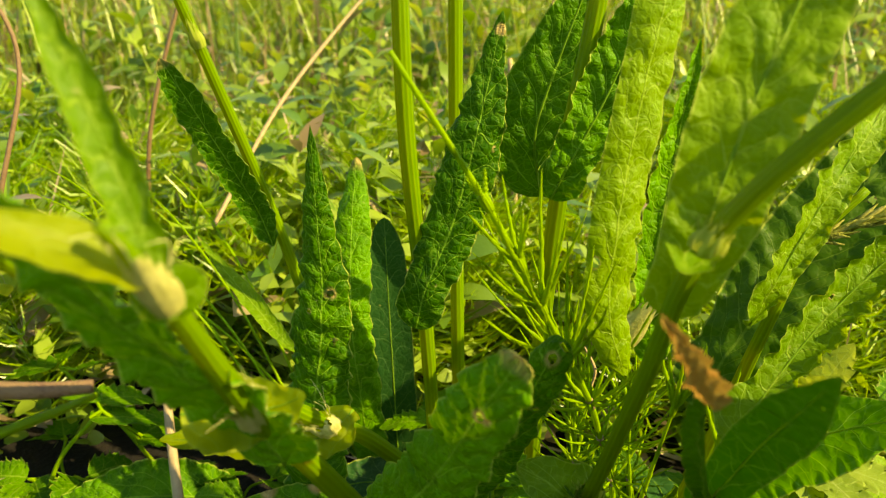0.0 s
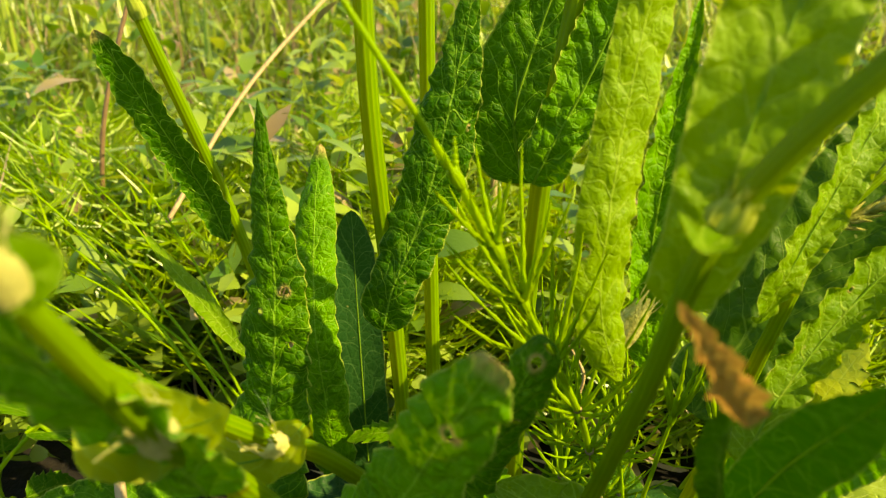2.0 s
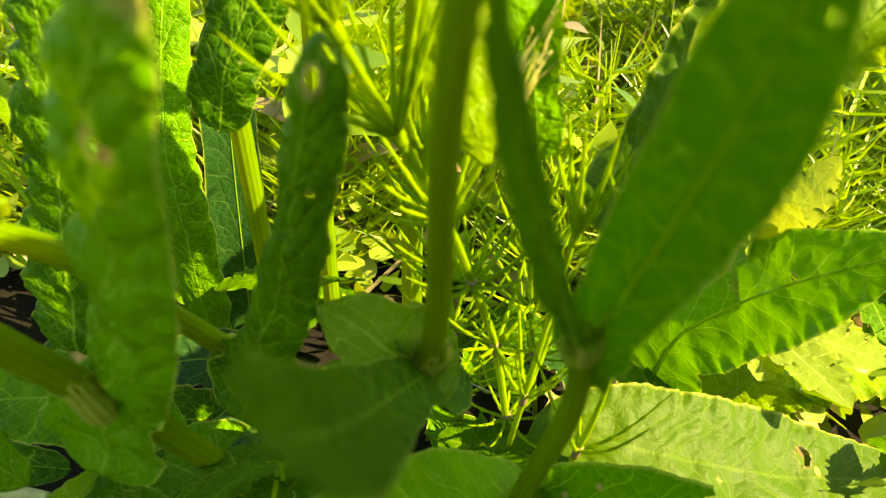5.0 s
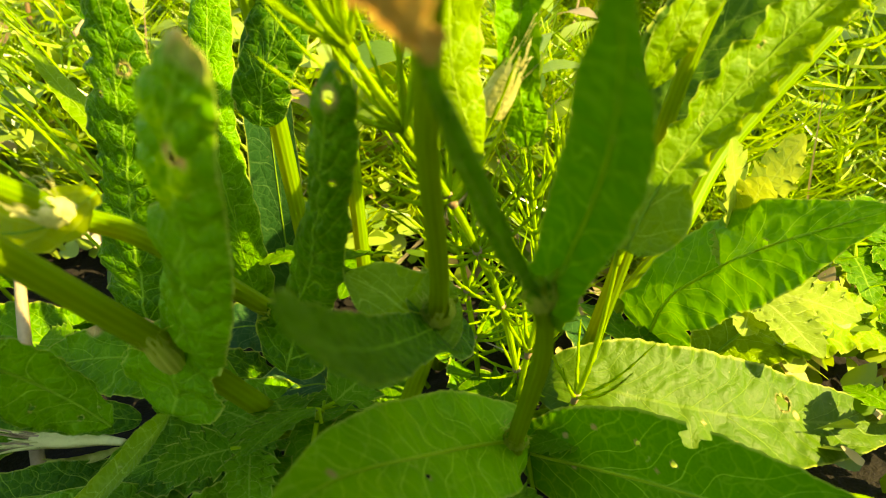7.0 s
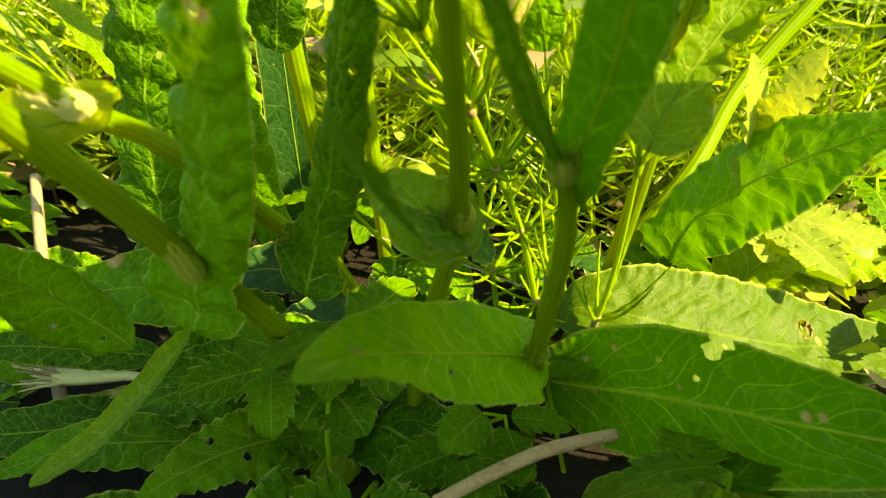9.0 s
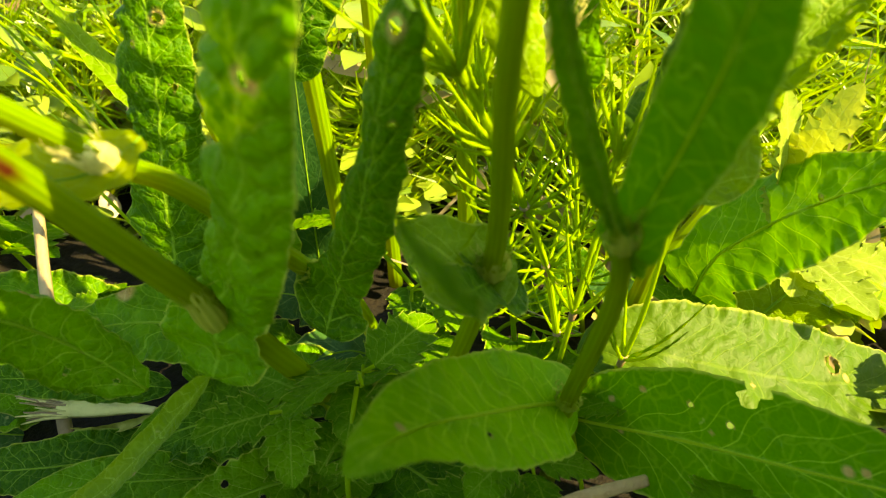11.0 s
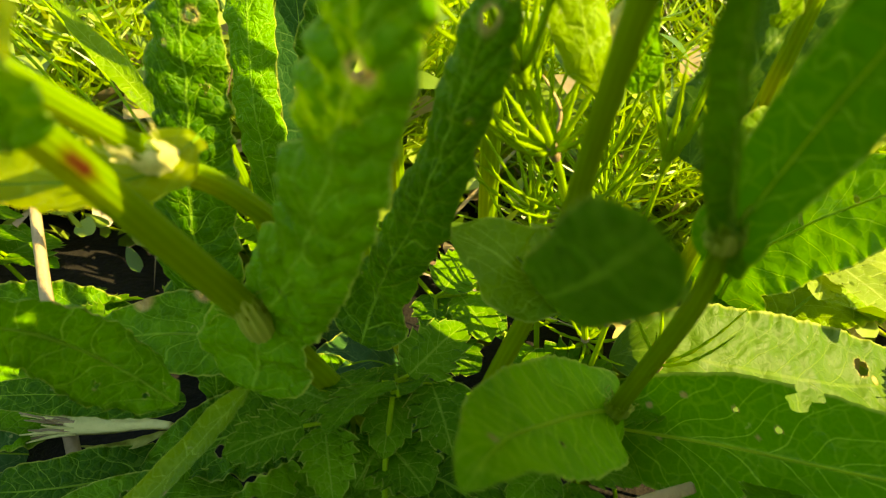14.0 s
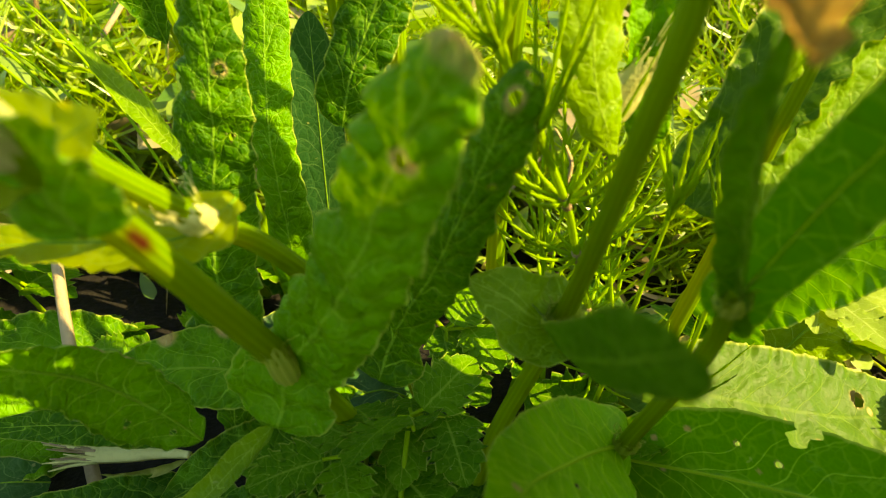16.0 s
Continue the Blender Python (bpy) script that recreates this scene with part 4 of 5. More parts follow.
herb((-0.012, 0.345, 0.0), (-0.0150, 0.2895, 0.0640), [((-0.0142, 0.3006, 0.0640), (-0.0366, 0.3179, 0.0580), 0.022), ((-0.0152, 0.2865, 0.0640), (-0.0104, 0.2573, 0.0560), 0.018), ((-0.0233, 0.2877, 0.0640), (-0.0517, 0.2782, 0.0600), 0.018)],
     "green three-part herb leaf with toothed leaflets", seed=61, plump=1.3)
herb((0.020, 0.345, 0.0), (0.0112, 0.3067, 0.0680), [((0.0104, 0.3126, 0.0660), (0.0058, 0.2797, 0.0540), 0.020), ((0.0246, 0.3075, 0.0660), (0.0317, 0.2802, 0.0540), 0.021), ((0.0157, 0.3076, 0.0700), (0.0389, 0.3346, 0.0740), 0.021), ((0.0075, 0.2910, 0.0500), (0.0225, 0.2708, 0.0450), 0.024), ((0.0052, 0.2927, 0.0500), (-0.0050, 0.2745, 0.0450), 0.022)],
     "green three-part herb leaf with toothed leaflets", seed=71, plump=1.3)
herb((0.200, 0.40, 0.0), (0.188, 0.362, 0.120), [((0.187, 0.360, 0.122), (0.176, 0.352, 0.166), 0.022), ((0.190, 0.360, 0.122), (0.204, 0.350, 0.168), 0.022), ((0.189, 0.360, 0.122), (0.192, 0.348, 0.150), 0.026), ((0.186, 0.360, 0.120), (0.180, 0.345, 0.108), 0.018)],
     "herb leaf with jagged lobes, sunlight painted into its pale colour", HERB_LIT, seed=81)
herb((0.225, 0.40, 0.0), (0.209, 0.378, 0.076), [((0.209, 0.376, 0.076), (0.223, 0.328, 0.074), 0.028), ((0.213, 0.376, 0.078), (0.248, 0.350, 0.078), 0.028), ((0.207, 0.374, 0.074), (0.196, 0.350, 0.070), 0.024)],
     "herb leaf with toothed edge, sunlight painted into its pale colour", HERB_LIT, seed=85)


herb((0.062, 0.30, 0.0), (0.058, 0.275, 0.030), [((0.056, 0.276, 0.030), (0.030, 0.262, 0.030), 0.026), ((0.060, 0.272, 0.030), (0.066, 0.248, 0.024), 0.026), ((0.064, 0.276, 0.030), (0.088, 0.266, 0.026), 0.024)],
     "green herb leaf with jagged teeth near the soil", seed=91)
herb((0.02, 0.28, 0.0), (0.020, 0.250, 0.030), [((0.018, 0.250, 0.030), (-0.008, 0.240, 0.034), 0.028), ((0.022, 0.246, 0.030), (0.026, 0.218, 0.030), 0.028), ((0.024, 0.250, 0.030), (0.05, 0.240, 0.028), 0.026)],
     "green herb leaf with jagged teeth near the soil", seed=95)


# more of the low herbs, spread over the soil between the stems
rng = random.Random(12)
kinds = [o for o in list(scene.objects) if o.name.startswith("herb") and o.parent is None][:2] + [o for o in list(scene.objects) if o.name.startswith("herb") and o.parent is None][4:6]
for x, y, turn, size in ((-0.06, 0.33, 40, 1.0), (-0.10, 0.38, 170, 1.2), (0.0, 0.40, 250, 1.1), (0.05, 0.37, 110, 1.0), (0.12, 0.40, 320, 1.2), (0.15, 0.33, 75, 1.0),
                         (0.02, 0.36, 15, 0.9), (-0.04, 0.42, 300, 1.2), (0.10, 0.34, 210, 0.9), (-0.20, 0.42, 120, 1.3), (-0.17, 0.50, 20, 1.4), (-0.26, 0.47, 260, 1.3), (0.20, 0.44, 140, 1.3), (0.27, 0.42, 10, 1.2), (0.17, 0.28, 60, 0.8), (0.24, 0.30, 190, 0.9),
                         (0.16, 0.23, 150, 1.0), (0.02, 0.31, 190, 1.0), (0.07, 0.29, 80, 0.8), (0.13, 0.29, 260, 0.9),
                         (-0.285, 0.43, 60, 1.0), (-0.235, 0.44, 200, 0.9), (-0.15, 0.41, 100, 0.8), (-0.12, 0.385, 20, 0.7), (-0.31, 0.48, 330, 1.0), (-0.11, 0.42, 230, 0.8)):
    src = rng.choice(kinds)
    c = Vector((0.0, 0.30, 0.0))
    m = Matrix.Translation((x, y, rng.uniform(-0.012, 0.004))) @ Matrix.Rotation(radians(turn), 4, "Z") @ Matrix.Scale(size, 4) @ Matrix.Translation(-c)
    o = copy_thing(src, m)
    o.scale = (size, size, size)


# ---------------------------------------------------------------- horsetails
def joint_branch(bm, start, direction, length, lift, rng, r=0.00092):
    """One jointed side shoot that bends up."""
    pts, d, pos = [Vector(start)], Vector(direction).normalized(), Vector(start)
    n = 6
    for i in range(n):
        d = (d + Vector((0, 0, lift * (1.2 - 0.12 * i))) + Vector((rng.uniform(-1, 1), rng.uniform(-1, 1), rng.uniform(-1, 1))) * 0.05).normalized()
        pos = pos + d * length / n
        pts.append(pos.copy())
    radii = []
    for i in range(n):
        rr = r * (1 - 0.13 * i)
        radii += [rr * 0.80, rr * 0.88, rr * 1.22]
    tube_into(bm, pts, radii[:-1] + [r * 0.08], 8, 6 * n, 4, 0.16)


def horsetail(pts, whorls, label, seed=0, r=0.0015):
    """whorls: (u along the stem, how many shoots, length, first tilt, lift)."""
    rng = random.Random(seed)
    t = thing("horsetail", label, "plant", "horsetails")
    stalk("stem", pts, [r, r * 0.9, r * 0.55], t, HORSETAIL, sides=18, ribs=9, depth=0.10)
    line = spline(pts, 101)
    for u, n, length, tilt, lift in whorls:
        k = min(99, max(1, int(u * 100)))
        c, ax = line[k], (line[k + 1] - line[k - 1]).normalized()
        ref = ax.cross(Vector((0.2, 0.9, 0.3))).normalized()
        b = ax.cross(ref)
        bm = bmesh.new()
        tube_into(bm, [c - ax * 0.004, c, c + ax * 0.003], [r * 1.02, r * 1.3, r * 1.12], 12, 6, 12, 0.08)
        part("joint", bm, TWIG if u < 0.55 else HORSETAIL, t, "toothed brownish joint collar")
        for i in range(n):
            a = 2 * math.pi * (i + rng.uniform(-0.25, 0.25)) / n
            d = (ref * math.cos(a) + b * math.sin(a)) * math.cos(tilt) + ax * math.sin(tilt)
            bm = bmesh.new()
            joint_branch(bm, c + d * r, d, length * rng.uniform(0.65, 1.15), lift, rng, 0.00088 + 0.0004 * max(0.0, u - 0.45))
            part("branch", bm, HORSETAIL, t)
    return t


horsetail([(0.104, 0.366, 0.0), (0.0937, 0.3478, 0.0546), (0.0857, 0.3344, 0.098), (0.0745, 0.318, 0.1348), (0.063, 0.297, 0.170), (0.038, 0.272, 0.225), (0.015, 0.2547, 0.2729), (-0.016, 0.246, 0.325)],
          [(0.155, 9, 0.030, 0.25, 0.10), (0.28, 10, 0.032, 0.3, 0.12), (0.395, 10, 0.036, 0.4, 0.14), (0.505, 11, 0.052, 0.7, 0.13), (0.60, 11, 0.058, 0.85, 0.12), (0.69, 10, 0.050, 0.95, 0.10), (0.76, 7, 0.032, 1.05, 0.10), (0.84, 3, 0.012, 1.1, 0.1)],
          "yellow-green horsetail with whorls of jointed shoots", 5)
horsetail([(0.080, 0.385, 0.0), (0.073, 0.362, 0.075), (0.066, 0.345, 0.130), (0.056, 0.330, 0.185)],
          [(0.30, 10, 0.034, 0.3, 0.12), (0.48, 11, 0.040, 0.4, 0.14), (0.64, 11, 0.046, 0.6, 0.13), (0.80, 10, 0.048, 0.8, 0.12), (0.94, 8, 0.036, 1.0, 0.10)],
          "bright green horsetail with dense whorls of thin shoots", 15, 0.0013)
horsetail([(0.118, 0.405, 0.0), (0.108, 0.385, 0.070), (0.100, 0.370, 0.135)],
          [(0.40, 10, 0.036, 0.3, 0.12), (0.62, 11, 0.044, 0.5, 0.14), (0.82, 10, 0.048, 0.7, 0.14), (0.96, 8, 0.036, 0.9, 0.12)],
          "bright green horsetail with dense whorls of thin shoots", 16, 0.0012)
horsetail([(0.090, 0.35, 0.0), (0.097, 0.322, 0.09), (0.106, 0.308, 0.165)], [(0.5, 6, 0.045, 0.9, 0.14), (0.95, 6, 0.045, 1.1, 0.1)], "green horsetail of thin jointed shoots", 6, 0.0012)
horsetail([(0.10, 0.33, 0.0), (0.118, 0.31, 0.08), (0.125, 0.300, 0.15)], [(0.45, 6, 0.045, 0.8, 0.14), (0.95, 6, 0.045, 1.05, 0.1)], "green horsetail of thin jointed shoots", 8, 0.0012)

# ---------------------------------------------------------------- dry stalks and sticks
def dry(name, pts, radii, material, label, category):
    bm = tube_into(bmesh.new(), pts, radii, 10, 40, 4, 0.10)
    ob = part(name, bm, material)
    return tagged(ob, label, category)


dry("dry_stalk", [(-0.182, 0.452, 0.075), (-0.1651, 0.4049, 0.045), (-0.1384, 0.3388, 0.004), (-0.1251, 0.3205, -0.003)], [0.0028, 0.0032, 0.0032], STRAW, "pale pinkish dry stalk leaning between the leaves", "stalk")
dry("stick", [(0.0493, 0.2444, 0.0369), (0.0661, 0.2476, 0.0453), (0.0859, 0.2538, 0.0507), (0.0999, 0.2589, 0.0507), (0.1173, 0.2675, 0.0465)], [0.0026, 0.0028, 0.0027, 0.0024], BARK, "grey-brown dry stick lying on the soil", "stick")
dry("dry_stalk", [(-0.165, 0.54, 0.16), (-0.142, 0.72, 0.218), (-0.102, 1.04, 0.2745), (-0.08, 1.20, 0.30)], [0.0016, 0.0018, 0.0016], TWIG, "long bent straw-coloured dry stalk", "stalk")
dry("dry_stalk", [(0.07, 0.72, 0.0), (0.066, 0.718, 0.16), (0.06, 0.73, 0.25)], [0.0035, 0.003, 0.002], STRAW, "upright pinkish dry stalk among grass", "stalk")
dry("weed_stalk", [(-0.28, 0.70, 0.0), (-0.26, 0.69, 0.18), (-0.215, 0.70, 0.32), (-0.19, 0.70, 0.40)], [0.0022, 0.0020, 0.0014], PURPLE, "thin purple-brown weed stalk", "stalk")
dry("weed_stalk", [(-0.28, 0.40, 0.10), (-0.245, 0.42, 0.22), (-0.230, 0.44, 0.30), (-0.262, 0.44, 0.36)], [0.0016, 0.0015, 0.0010], PURPLE, "thin curved brown weed stalk", "stalk")
dry("weed_stalk", [(-0.1402, 0.2024, 0.2336), (-0.1218, 0.2048, 0.2317), (-0.1059, 0.2088, 0.2308)], [0.0032, 0.0028, 0.0022], PURPLE, "reddish-brown broken weed stalk leaning by the dock", "stalk")
dry("weed_stalk", [(-0.1492, 0.2087, 0.2092), (-0.128, 0.2117, 0.2165), (-0.1068, 0.2112, 0.2261)], [0.0017, 0.0016, 0.0010], STALK, "thin green weed stalk leaning by the dock", "stalk")
dry("dry_tendril", [(0.0668, 0.3141, 0.1628), (0.069, 0.3154, 0.1731), (0.0648, 0.3185, 0.182), (0.063, 0.3201, 0.1844)], [0.0006, 0.0007, 0.0003], TWIG, "thin curled brown dry tendril on the horsetail", "tendril")
for k, (x, y, z, turn, tall) in enumerate(((-0.085, 0.44, 0.03, 150, 0.17), (-0.095, 0.45, 0.03, 160, 0.20), (-0.090, 0.46, 0.03, 142, 0.19), (-0.10, 0.43, 0.03, 168, 0.15), (-0.08, 0.455, 0.03, 135, 0.20), (-0.105, 0.46, 0.03, 155, 0.22), (-0.085, 0.47, 0.03, 175, 0.16))):
    d = Vector((math.cos(radians(turn)), math.sin(radians(turn)), 0))
    q = Vector((x, y, z))
    dry("grass_blade", [q, q + d * tall * 0.35 + Vector((0, 0, tall * 0.45)), q + d * tall * 0.7 + Vector((0, 0, tall * 0.72)), q + d * tall + Vector((0, 0, tall * 0.82))], [0.0011, 0.0010, 0.0004], HORSETAIL, "thin arching green grass stalk", "grass")
# frayed straw: a split culm with a brush of fibres at its end
straw = thing("frayed_straw", "whitish dry straw with a frayed brush-like end", "straw")
culm = part("culm", tube_into(bmesh.new(), [(-0.090, 0.334, 0.024), (-0.104, 0.339, 0.021), (-0.122, 0.342, 0.018), (-0.140, 0.345, 0.016)], [0.0016, 0.0026, 0.0036, 0.0042], 14, 24, 6, 0.14), WHITE_PAPER, straw)
part("husk", leaf_bm([(-0.092, 0.333, 0.022), (-0.104, 0.332, 0.017), (-0.120, 0.333, 0.013), (-0.134, 0.336, 0.012)], 0.005, (0.1, -0.7, 0.7), kind="lance", cup=0.7, seed=5, nu=24, nv=8), PAPER, straw, "split greenish husk")
rng = random.Random(3)
for k in range(26):
    a = rng.uniform(0, 6.28)
    rad = 0.0038 * rng.uniform(0.3, 1.0)
    s = Vector((-0.136, 0.344 + rad * math.cos(a), 0.0165 + rad * math.sin(a)))
    e = s + Vector((-rng.uniform(0.014, 0.026), 0.003 + math.cos(a) * rng.uniform(0.0, 0.006), math.sin(a) * rng.uniform(0.0, 0.007)))
    part("fibre", tube_into(bmesh.new(), [s, s.lerp(e, 0.5) + Vector((0, 0, rng.uniform(-0.001, 0.001))), e], [0.0009, 0.0008, 0.0003], 5, 6), WHITE_PAPER if k % 3 else STRAW, straw)

# pale dead leaves on the soil
for k, (x, y, turn, n) in enumerate(((0.165, 0.398, 20, 0.040), (0.200, 0.386, -15, 0.045), (0.232, 0.380, 10, 0.040), (0.222, 0.425, 60, 0.035), (0.150, 0.425, -40, 0.030), (0.255, 0.405, 35, 0.035), (0.125, 0.395, 80, 0.026), (0.205, 0.345, -60, 0.028))):
    d = Vector((math.cos(radians(turn)), math.sin(radians(turn)), 0))
    b = Vector((x, y, 0.018)) - d * n * 0.5
    ob = part("dead_leaf", leaf_bm([b, b + d * n * 0.5 + Vector((0, 0, 0.008)), b + d * n + Vector((0, 0, -0.004))], n * 0.5, (0.1, -0.4, 0.9), kind="egg", cup=0.5, ruffle=0.25, quilt=0.2, teeth=0.3, seed=300 + k, nu=36, nv=14), DEAD)
    tagged(ob, "pale yellow curled dead leaf on the soil", "dead leaf", "dead leaves")

# ---------------------------------------------------------------- soil and ground cover
bm = bmesh.new()
xs = np.concatenate([[-40, -12, -5, -3, -2], np.linspace(-1.5, 1.5, 91), [2, 3, 5, 12, 40]])
ys = np.concatenate([[-30, -8, -3, -1], np.linspace(-0.5, 2.5, 91), [3, 4, 6, 12, 60]])
grid = [[bm.verts.new((x, y, 0.012 * noise.fractal(Vector((x * 9, y * 9, 0)), 0.9, 2.1, 4) - 0.008 if abs(x) < 2.5 and -1 < y < 4 else 0.0)) for x in xs] for y in ys]
for j in range(len(ys) - 1):
    for i in range(len(xs) - 1):
        bm.faces.new((grid[j][i], grid[j][i + 1], grid[j + 1][i + 1], grid[j + 1][i]))
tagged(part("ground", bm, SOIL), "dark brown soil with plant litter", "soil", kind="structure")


def many(name, template, poses, material, label, category):
    """One mesh of many copies of a small form. template: points and faces; poses: place, turn, tilt, size."""
    tv, tf = template
    tv = np.array(tv, float)
    n, k = len(poses), len(tv)
    P = np.array(poses, float)
    x, y, z, turn, tilt, size, tall, lean = P.T
    ct, st, ci, si = np.cos(turn), np.sin(turn), np.cos(tilt), np.sin(tilt)
    v = tv[None] * np.stack([size, size, tall], 1)[:, None, :]
    # lean grows with height
    bend = (tv[None, :, 2] ** 2) * (lean * tall)[:, None]
    vx, vy, vz = v[..., 0], v[..., 1] + bend, v[..., 2]
    vy, vz = vy * ci[:, None] - vz * si[:, None], vy * si[:, None] + vz * ci[:, None]
    X = vx * ct[:, None] - vy * st[:, None] + x[:, None]
    Y = vx * st[:, None] + vy * ct[:, None] + y[:, None]
    V = np.stack([X, Y, vz + z[:, None]], 2).reshape(-1, 3)
    F = (np.array(tf)[None] + (np.arange(n) * k)[:, None, None]).reshape(-1)
    m = len(tf[0])
    me = bpy.data.meshes.new(name)
    me.vertices.add(len(V))
    me.vertices.foreach_set("co", V.ravel())
    me.loops.add(len(F))
    me.loops.foreach_set("vertex_index", F.astype(np.int32))
    me.polygons.add(len(F) // m)
    me.polygons.foreach_set("loop_start", np.arange(0, len(F), m, dtype=np.int32))
    me.polygons.foreach_set("use_smooth", np.ones(len(F) // m, dtype=bool))
    me.update(calc_edges=True)
    me.validate()
    me.materials.append(material)
    return tagged(new(name, me), label, category, kind="stuff")


def blade(n=5):
    """A unit grass blade, folded along its middle."""
    v, f = [], []
    for i in range(n + 1):
        h = i / n
        w = (1 - h ** 2.2) * 0.5 + 0.03
        v += [(-w, 0, h), (0, 0.25 * w, h), (w, 0, h)]
    for i in range(n):
        a = i * 3
        f += [(a, a + 1, a + 4, a + 3), (a + 1, a + 2, a + 5, a + 4)]
    return v, f


def small_leaf(n=6, wide=0.5, teeth=0.0):
    """A unit leaf that lies along z and droops at the tip, on a short stalk."""
    v, f = [], []
    for i in range(n + 1):
        h = i / n
        w = (0.04 if i == 0 else wide * math.sin(math.pi * min(1, 0.08 + h * 0.92) ** 0.8) ** 0.8 + 0.01) * (1 - teeth * (i % 2))
        v += [(-w, 0.12 * w, 0.25 + 0.75 * h), (0, 0, 0.25 + 0.75 * h), (w, 0.12 * w, 0.25 + 0.75 * h)]
    for i in range(n):
        a = i * 3
        f += [(a, a + 1, a + 4, a + 3), (a + 1, a + 2, a + 5, a + 4)]
    return v, f


R = np.random.default_rng(4)


def field(n, x0, x1, y0, y1, hole=True):
    """Places over the ground, thinned by a slow noise."""
    out = []
    while len(out) < n:
        a, b = R.uniform(-1, 1), R.uniform(-1, 1)
        if a ** 4 + b ** 4 > R.uniform(0.4, 1.1):      # uneven, rounded outer edge
            continue
        x, y = (x0 + x1) / 2 + a * (x1 - x0) * 0.58, (y0 + y1) / 2 + b * (y1 - y0) * 0.5
        if noise.noise(Vector((x * 5, y * 5, 2.2))) + R.uniform(-0.5, 0.6) < 0:
            continue
        out.append((x, y))
    return out


def feather(seed, shoots=60):
    """A unit plant of thin shoots that rise from one stalk."""
    r = np.random.default_rng(seed)
    v, f = [], []
    def sliver(p0, p1, w):
        k = len(v)
        a, b = Vector(p0), Vector(p1)
        s = (b - a).cross(Vector((r.uniform(-1, 1), r.uniform(-1, 1), 0.3))).normalized() * w
        m = a.lerp(b, 0.55) + Vector((0, 0, -0.03))
        v.extend([tuple(a - s), tuple(a + s), tuple(m - s), tuple(m + s), tuple(b - s * 0.3), tuple(b + s * 0.3)])
        f.extend([(k, k + 1, k + 3, k + 2), (k + 2, k + 3, k + 5, k + 4)])
    sliver((0, 0, 0), (0.02, 0.02, 1.0), 0.008)
    for i in range(shoots):
        h = 0.12 + 0.80 * (i // 6) * 6 / shoots
        a = r.uniform(0, 6.28)
        n = 0.42 * (1.05 - h) + 0.08
        sliver((0, 0, h), (math.cos(a) * n, math.sin(a) * n, h + n * r.uniform(0.3, 0.9)), 0.0055)
    return v, f


def sprig(seed, pairs=8):
    """A unit weed: a stalk with paired pointed leaves."""
    r = np.random.default_rng(seed)
    v, f = [], []
    def lamina(p0, d, n, w):
        k = len(v)
        a, d = Vector(p0), Vector(d).normalized()
        s = d.cross(Vector((0, 0, 1))).normalized()
        up = s.cross(d)
        for u, ww, drop in ((0.0, 0.03, 0), (0.2, 0.65, 0.03), (0.4, 1.0, 0.04), (0.6, 0.85, 0.02), (0.8, 0.5, -0.05), (1.0, 0.03, -0.14)):
            c = a + d * n * u + up * drop * n
            v.extend([tuple(c - s * w * ww + up * 0.10 * w * ww), tuple(c), tuple(c + s * w * ww + up * 0.10 * w * ww)])
        for i in range(5):
            b = k + i * 3
            f.extend([(b, b + 1, b + 4, b + 3), (b + 1, b + 2, b + 5, b + 4)])
    lamina((0, 0, 0), (0.03, 0.02, 1), 1.0, 0.012)
    for i in range(pairs):
        h = 0.2 + 0.75 * i / (pairs - 1)
        a = i * 1.57 + r.uniform(-0.4, 0.4)
        for o in (0, math.pi):
            n = (0.46 - 0.26 * h) * r.uniform(0.8, 1.2)
            lamina((0, 0, h), (math.cos(a + o), math.sin(a + o), r.uniform(0.1, 0.9)), n * 0.85, n * r.uniform(0.12, 0.24))
    return v, f


rows = [(x, y, -0.01, R.uniform(0, 6.28), R.uniform(-0.45, 0.45), R.uniform(0.0014, 0.0032), R.uniform(0.06, 0.20), R.uniform(-0.6, 0.6)) for x, y in field(3600, -0.75, 0.85, 0.55, 1.3)]
many("grass", blade(), rows, GRASS, "dense fine yellow-green grass lit from behind", "grass")
rows = [(x, y, -0.01, R.uniform(0, 6.28), R.uniform(-0.35, 0.35), R.uniform(0.003, 0.007), R.uniform(0.15, 0.38), R.uniform(-0.7, 0.7)) for x, y in field(16000, -2.2, 2.4, 1.2, 4.5)]
many("grass", blade(), rows, GRASS, "tall sunlit grass further off", "grass")
rows = [(x, y, R.uniform(0.0, 0.05), R.uniform(0, 6.28), R.uniform(-1.4, -0.5), R.uniform(0.008, 0.018), R.uniform(0.014, 0.030), R.uniform(-0.3, 0.1)) for x, y in field(7000, -0.55, 0.65, 0.27, 1.0) if not (x < 0.22 and y < 0.47)]
many("ground_cover", small_leaf(), rows, WEED, "small round green weed leaves over the soil", "weeds")
rows = [(x, y, R.uniform(0.0, 0.09), R.uniform(0, 6.28), R.uniform(-1.4, 0.0), R.uniform(0.012, 0.030), R.uniform(0.022, 0.050), R.uniform(-0.3, 0.1)) for x, y in field(2000, -0.8, 0.9, 0.50, 1.1)]
many("ground_cover", small_leaf(6, 0.45, 0.15), rows, WEED, "leafy yellow-green weeds in the middle ground", "weeds")
rows = [(x, y, R.uniform(0.02, 0.16), R.uniform(0, 6.28), R.uniform(-1.4, 0.2), R.uniform(0.010, 0.024), R.uniform(0.02, 0.045), R.uniform(-0.3, 0.1)) for x, y in field(2000, -1.0, 1.1, 0.75, 1.9)]
many("ground_cover", small_leaf(7, 0.30, 0.25), rows, WEED, "leafy green weeds between the grass", "weeds")
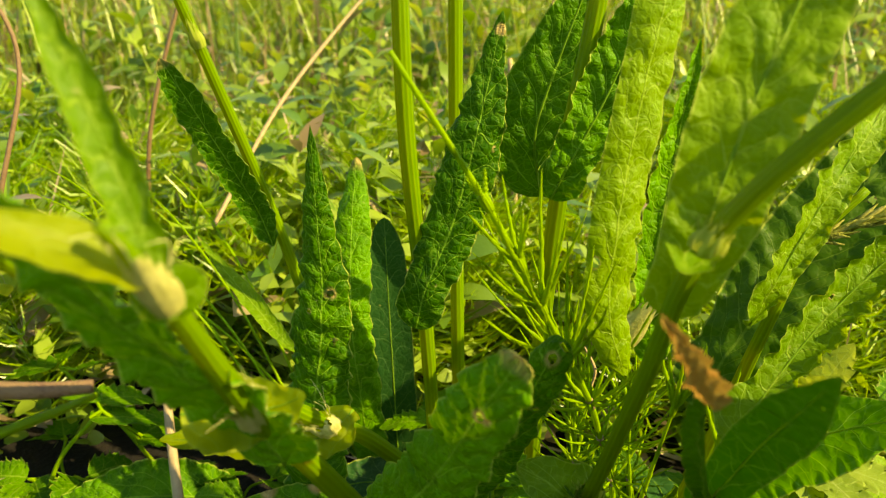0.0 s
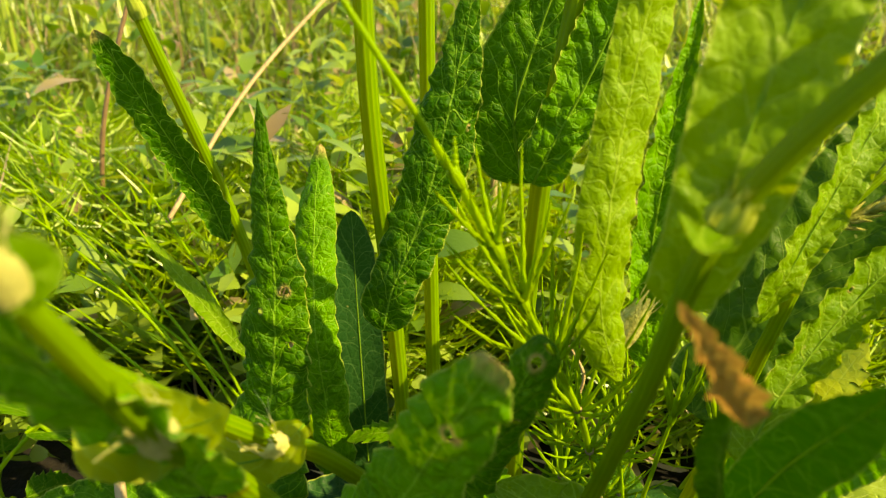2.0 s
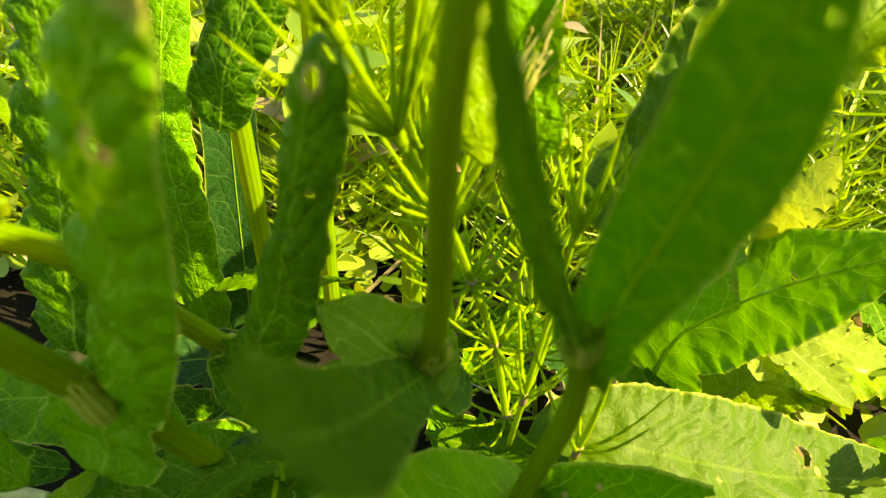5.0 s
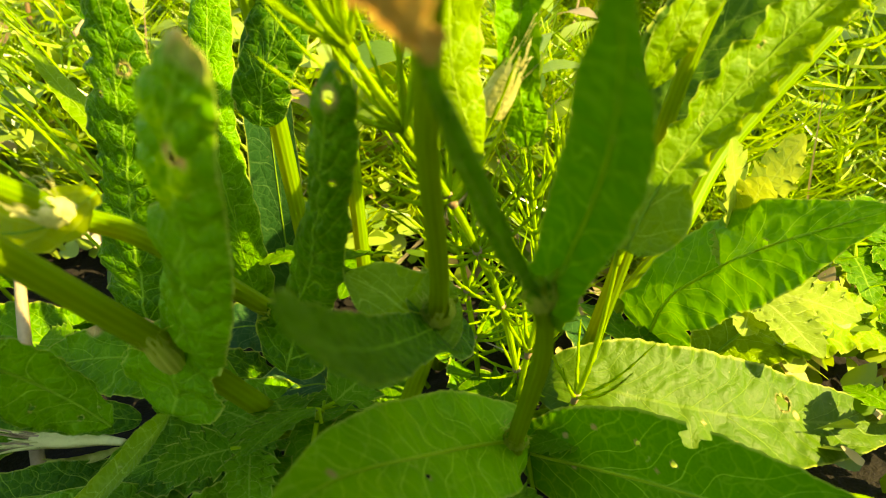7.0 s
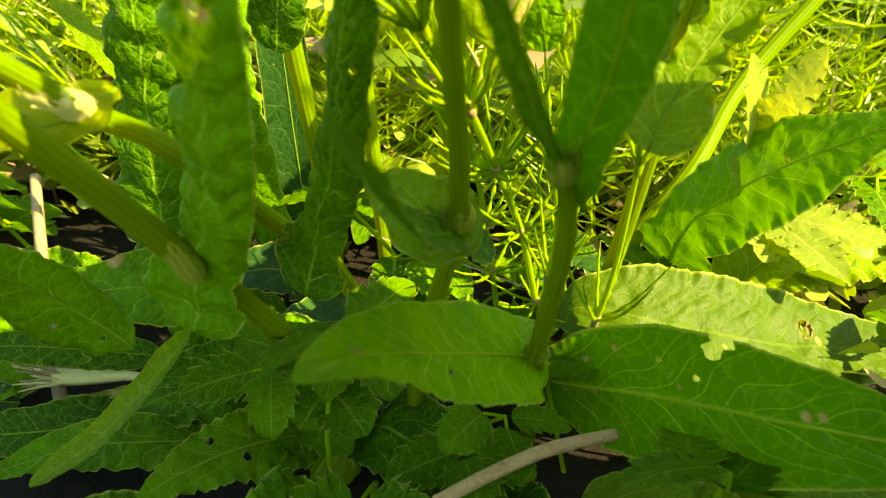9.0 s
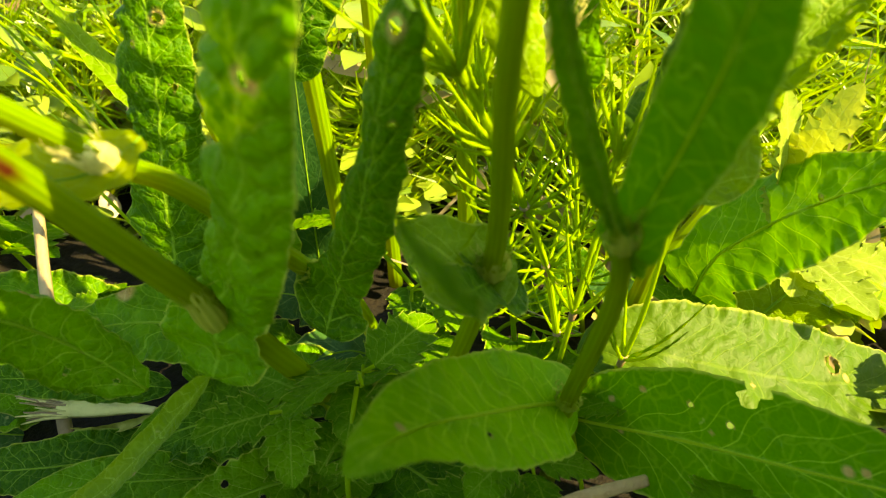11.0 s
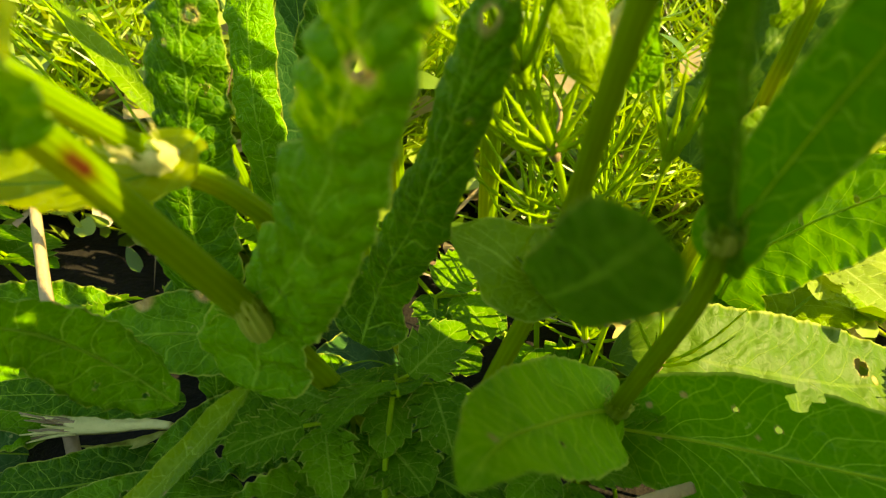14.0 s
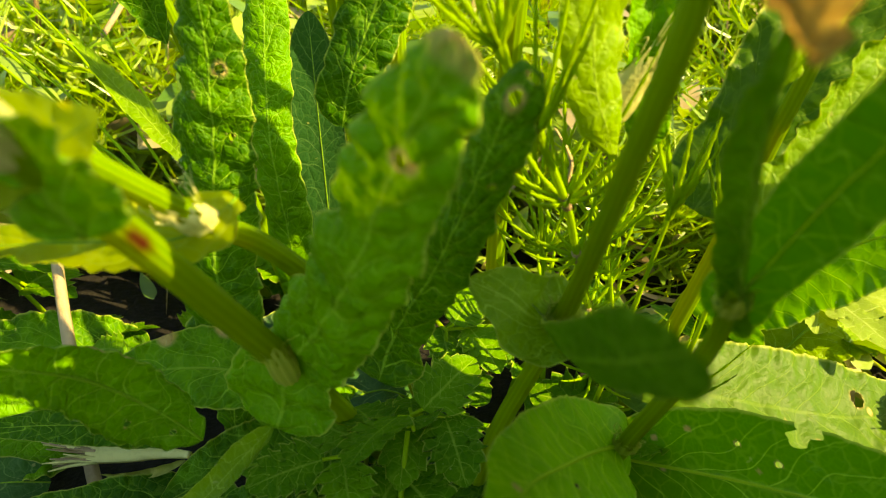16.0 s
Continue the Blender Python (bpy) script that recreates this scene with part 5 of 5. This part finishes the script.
rows = [(x, y, R.uniform(0.0, 0.02), R.uniform(0, 6.28), R.uniform(-1.6, -1.2), R.uniform(0.004, 0.012), R.uniform(0.02, 0.08), R.uniform(-0.3, 0.3)) for x, y in field(2600, -0.8, 0.9, 0.2, 2.2) if y > 0.46 or abs(x - 0.03) > 0.25]
many("litter", small_leaf(5, 0.35), rows, LITTER, "dry brown leaf litter and straw on the soil", "litter")

def upright(n, box, tall, lean=0.25):
    out = []
    for x, y in field(n, *box):
        h = R.uniform(*tall)
        out.append((x, y, -0.005, R.uniform(0, 6.28), R.uniform(-lean, lean), h, h, R.uniform(-0.2, 0.2)))
    return out


for k in range(3):
    many("feathery_weeds", feather(20 + k), upright(300, (-0.7, 0.75, 0.50, 1.10), (0.09, 0.20)), FEATHER, "bright feathery green weeds standing in the grass", "weeds")
    many("leafy_weeds", sprig(30 + k), upright(130, (-0.75, 0.8, 0.50, 1.25), (0.09, 0.22), 0.5), WEED, "leafy green weeds with paired pointed leaves", "weeds")
many("feathery_weeds", feather(25), upright(70, (0.16, 0.55, 0.42, 0.75), (0.07, 0.14)), FEATHER, "fine feathery green weeds by the dock leaves", "weeds")
many("leafy_weeds", sprig(36), upright(420, (-1.6, 1.7, 1.1, 2.8), (0.15, 0.32), 0.4), WEED, "leafy weeds among the further grass", "weeds")
rows = [(x, y, R.uniform(0.0, 0.05), R.uniform(0, 6.28), R.uniform(-1.5, -0.4), R.uniform(0.0015, 0.0035), R.uniform(0.08, 0.25), R.uniform(-0.3, 0.3)) for x, y in field(1000, -0.9, 1.0, 0.45, 2.2)]
many("dry_straws", blade(), rows, LITTER, "scattered pale dry straws and stalks", "straw")
# meadow behind and beside the camera
rows = [(x, y, -0.01, R.uniform(0, 6.28), R.uniform(-0.35, 0.35), R.uniform(0.003, 0.007), R.uniform(0.06, 0.2), R.uniform(-0.7, 0.7)) for x, y in field(15000, -2.8, 2.9, -2.3, 2.6) if y < -0.15 or abs(x) > 0.55 + 0.3 * max(0, y)]
many("grass", blade(), rows, GRASS, "short meadow grass around the plants", "grass")
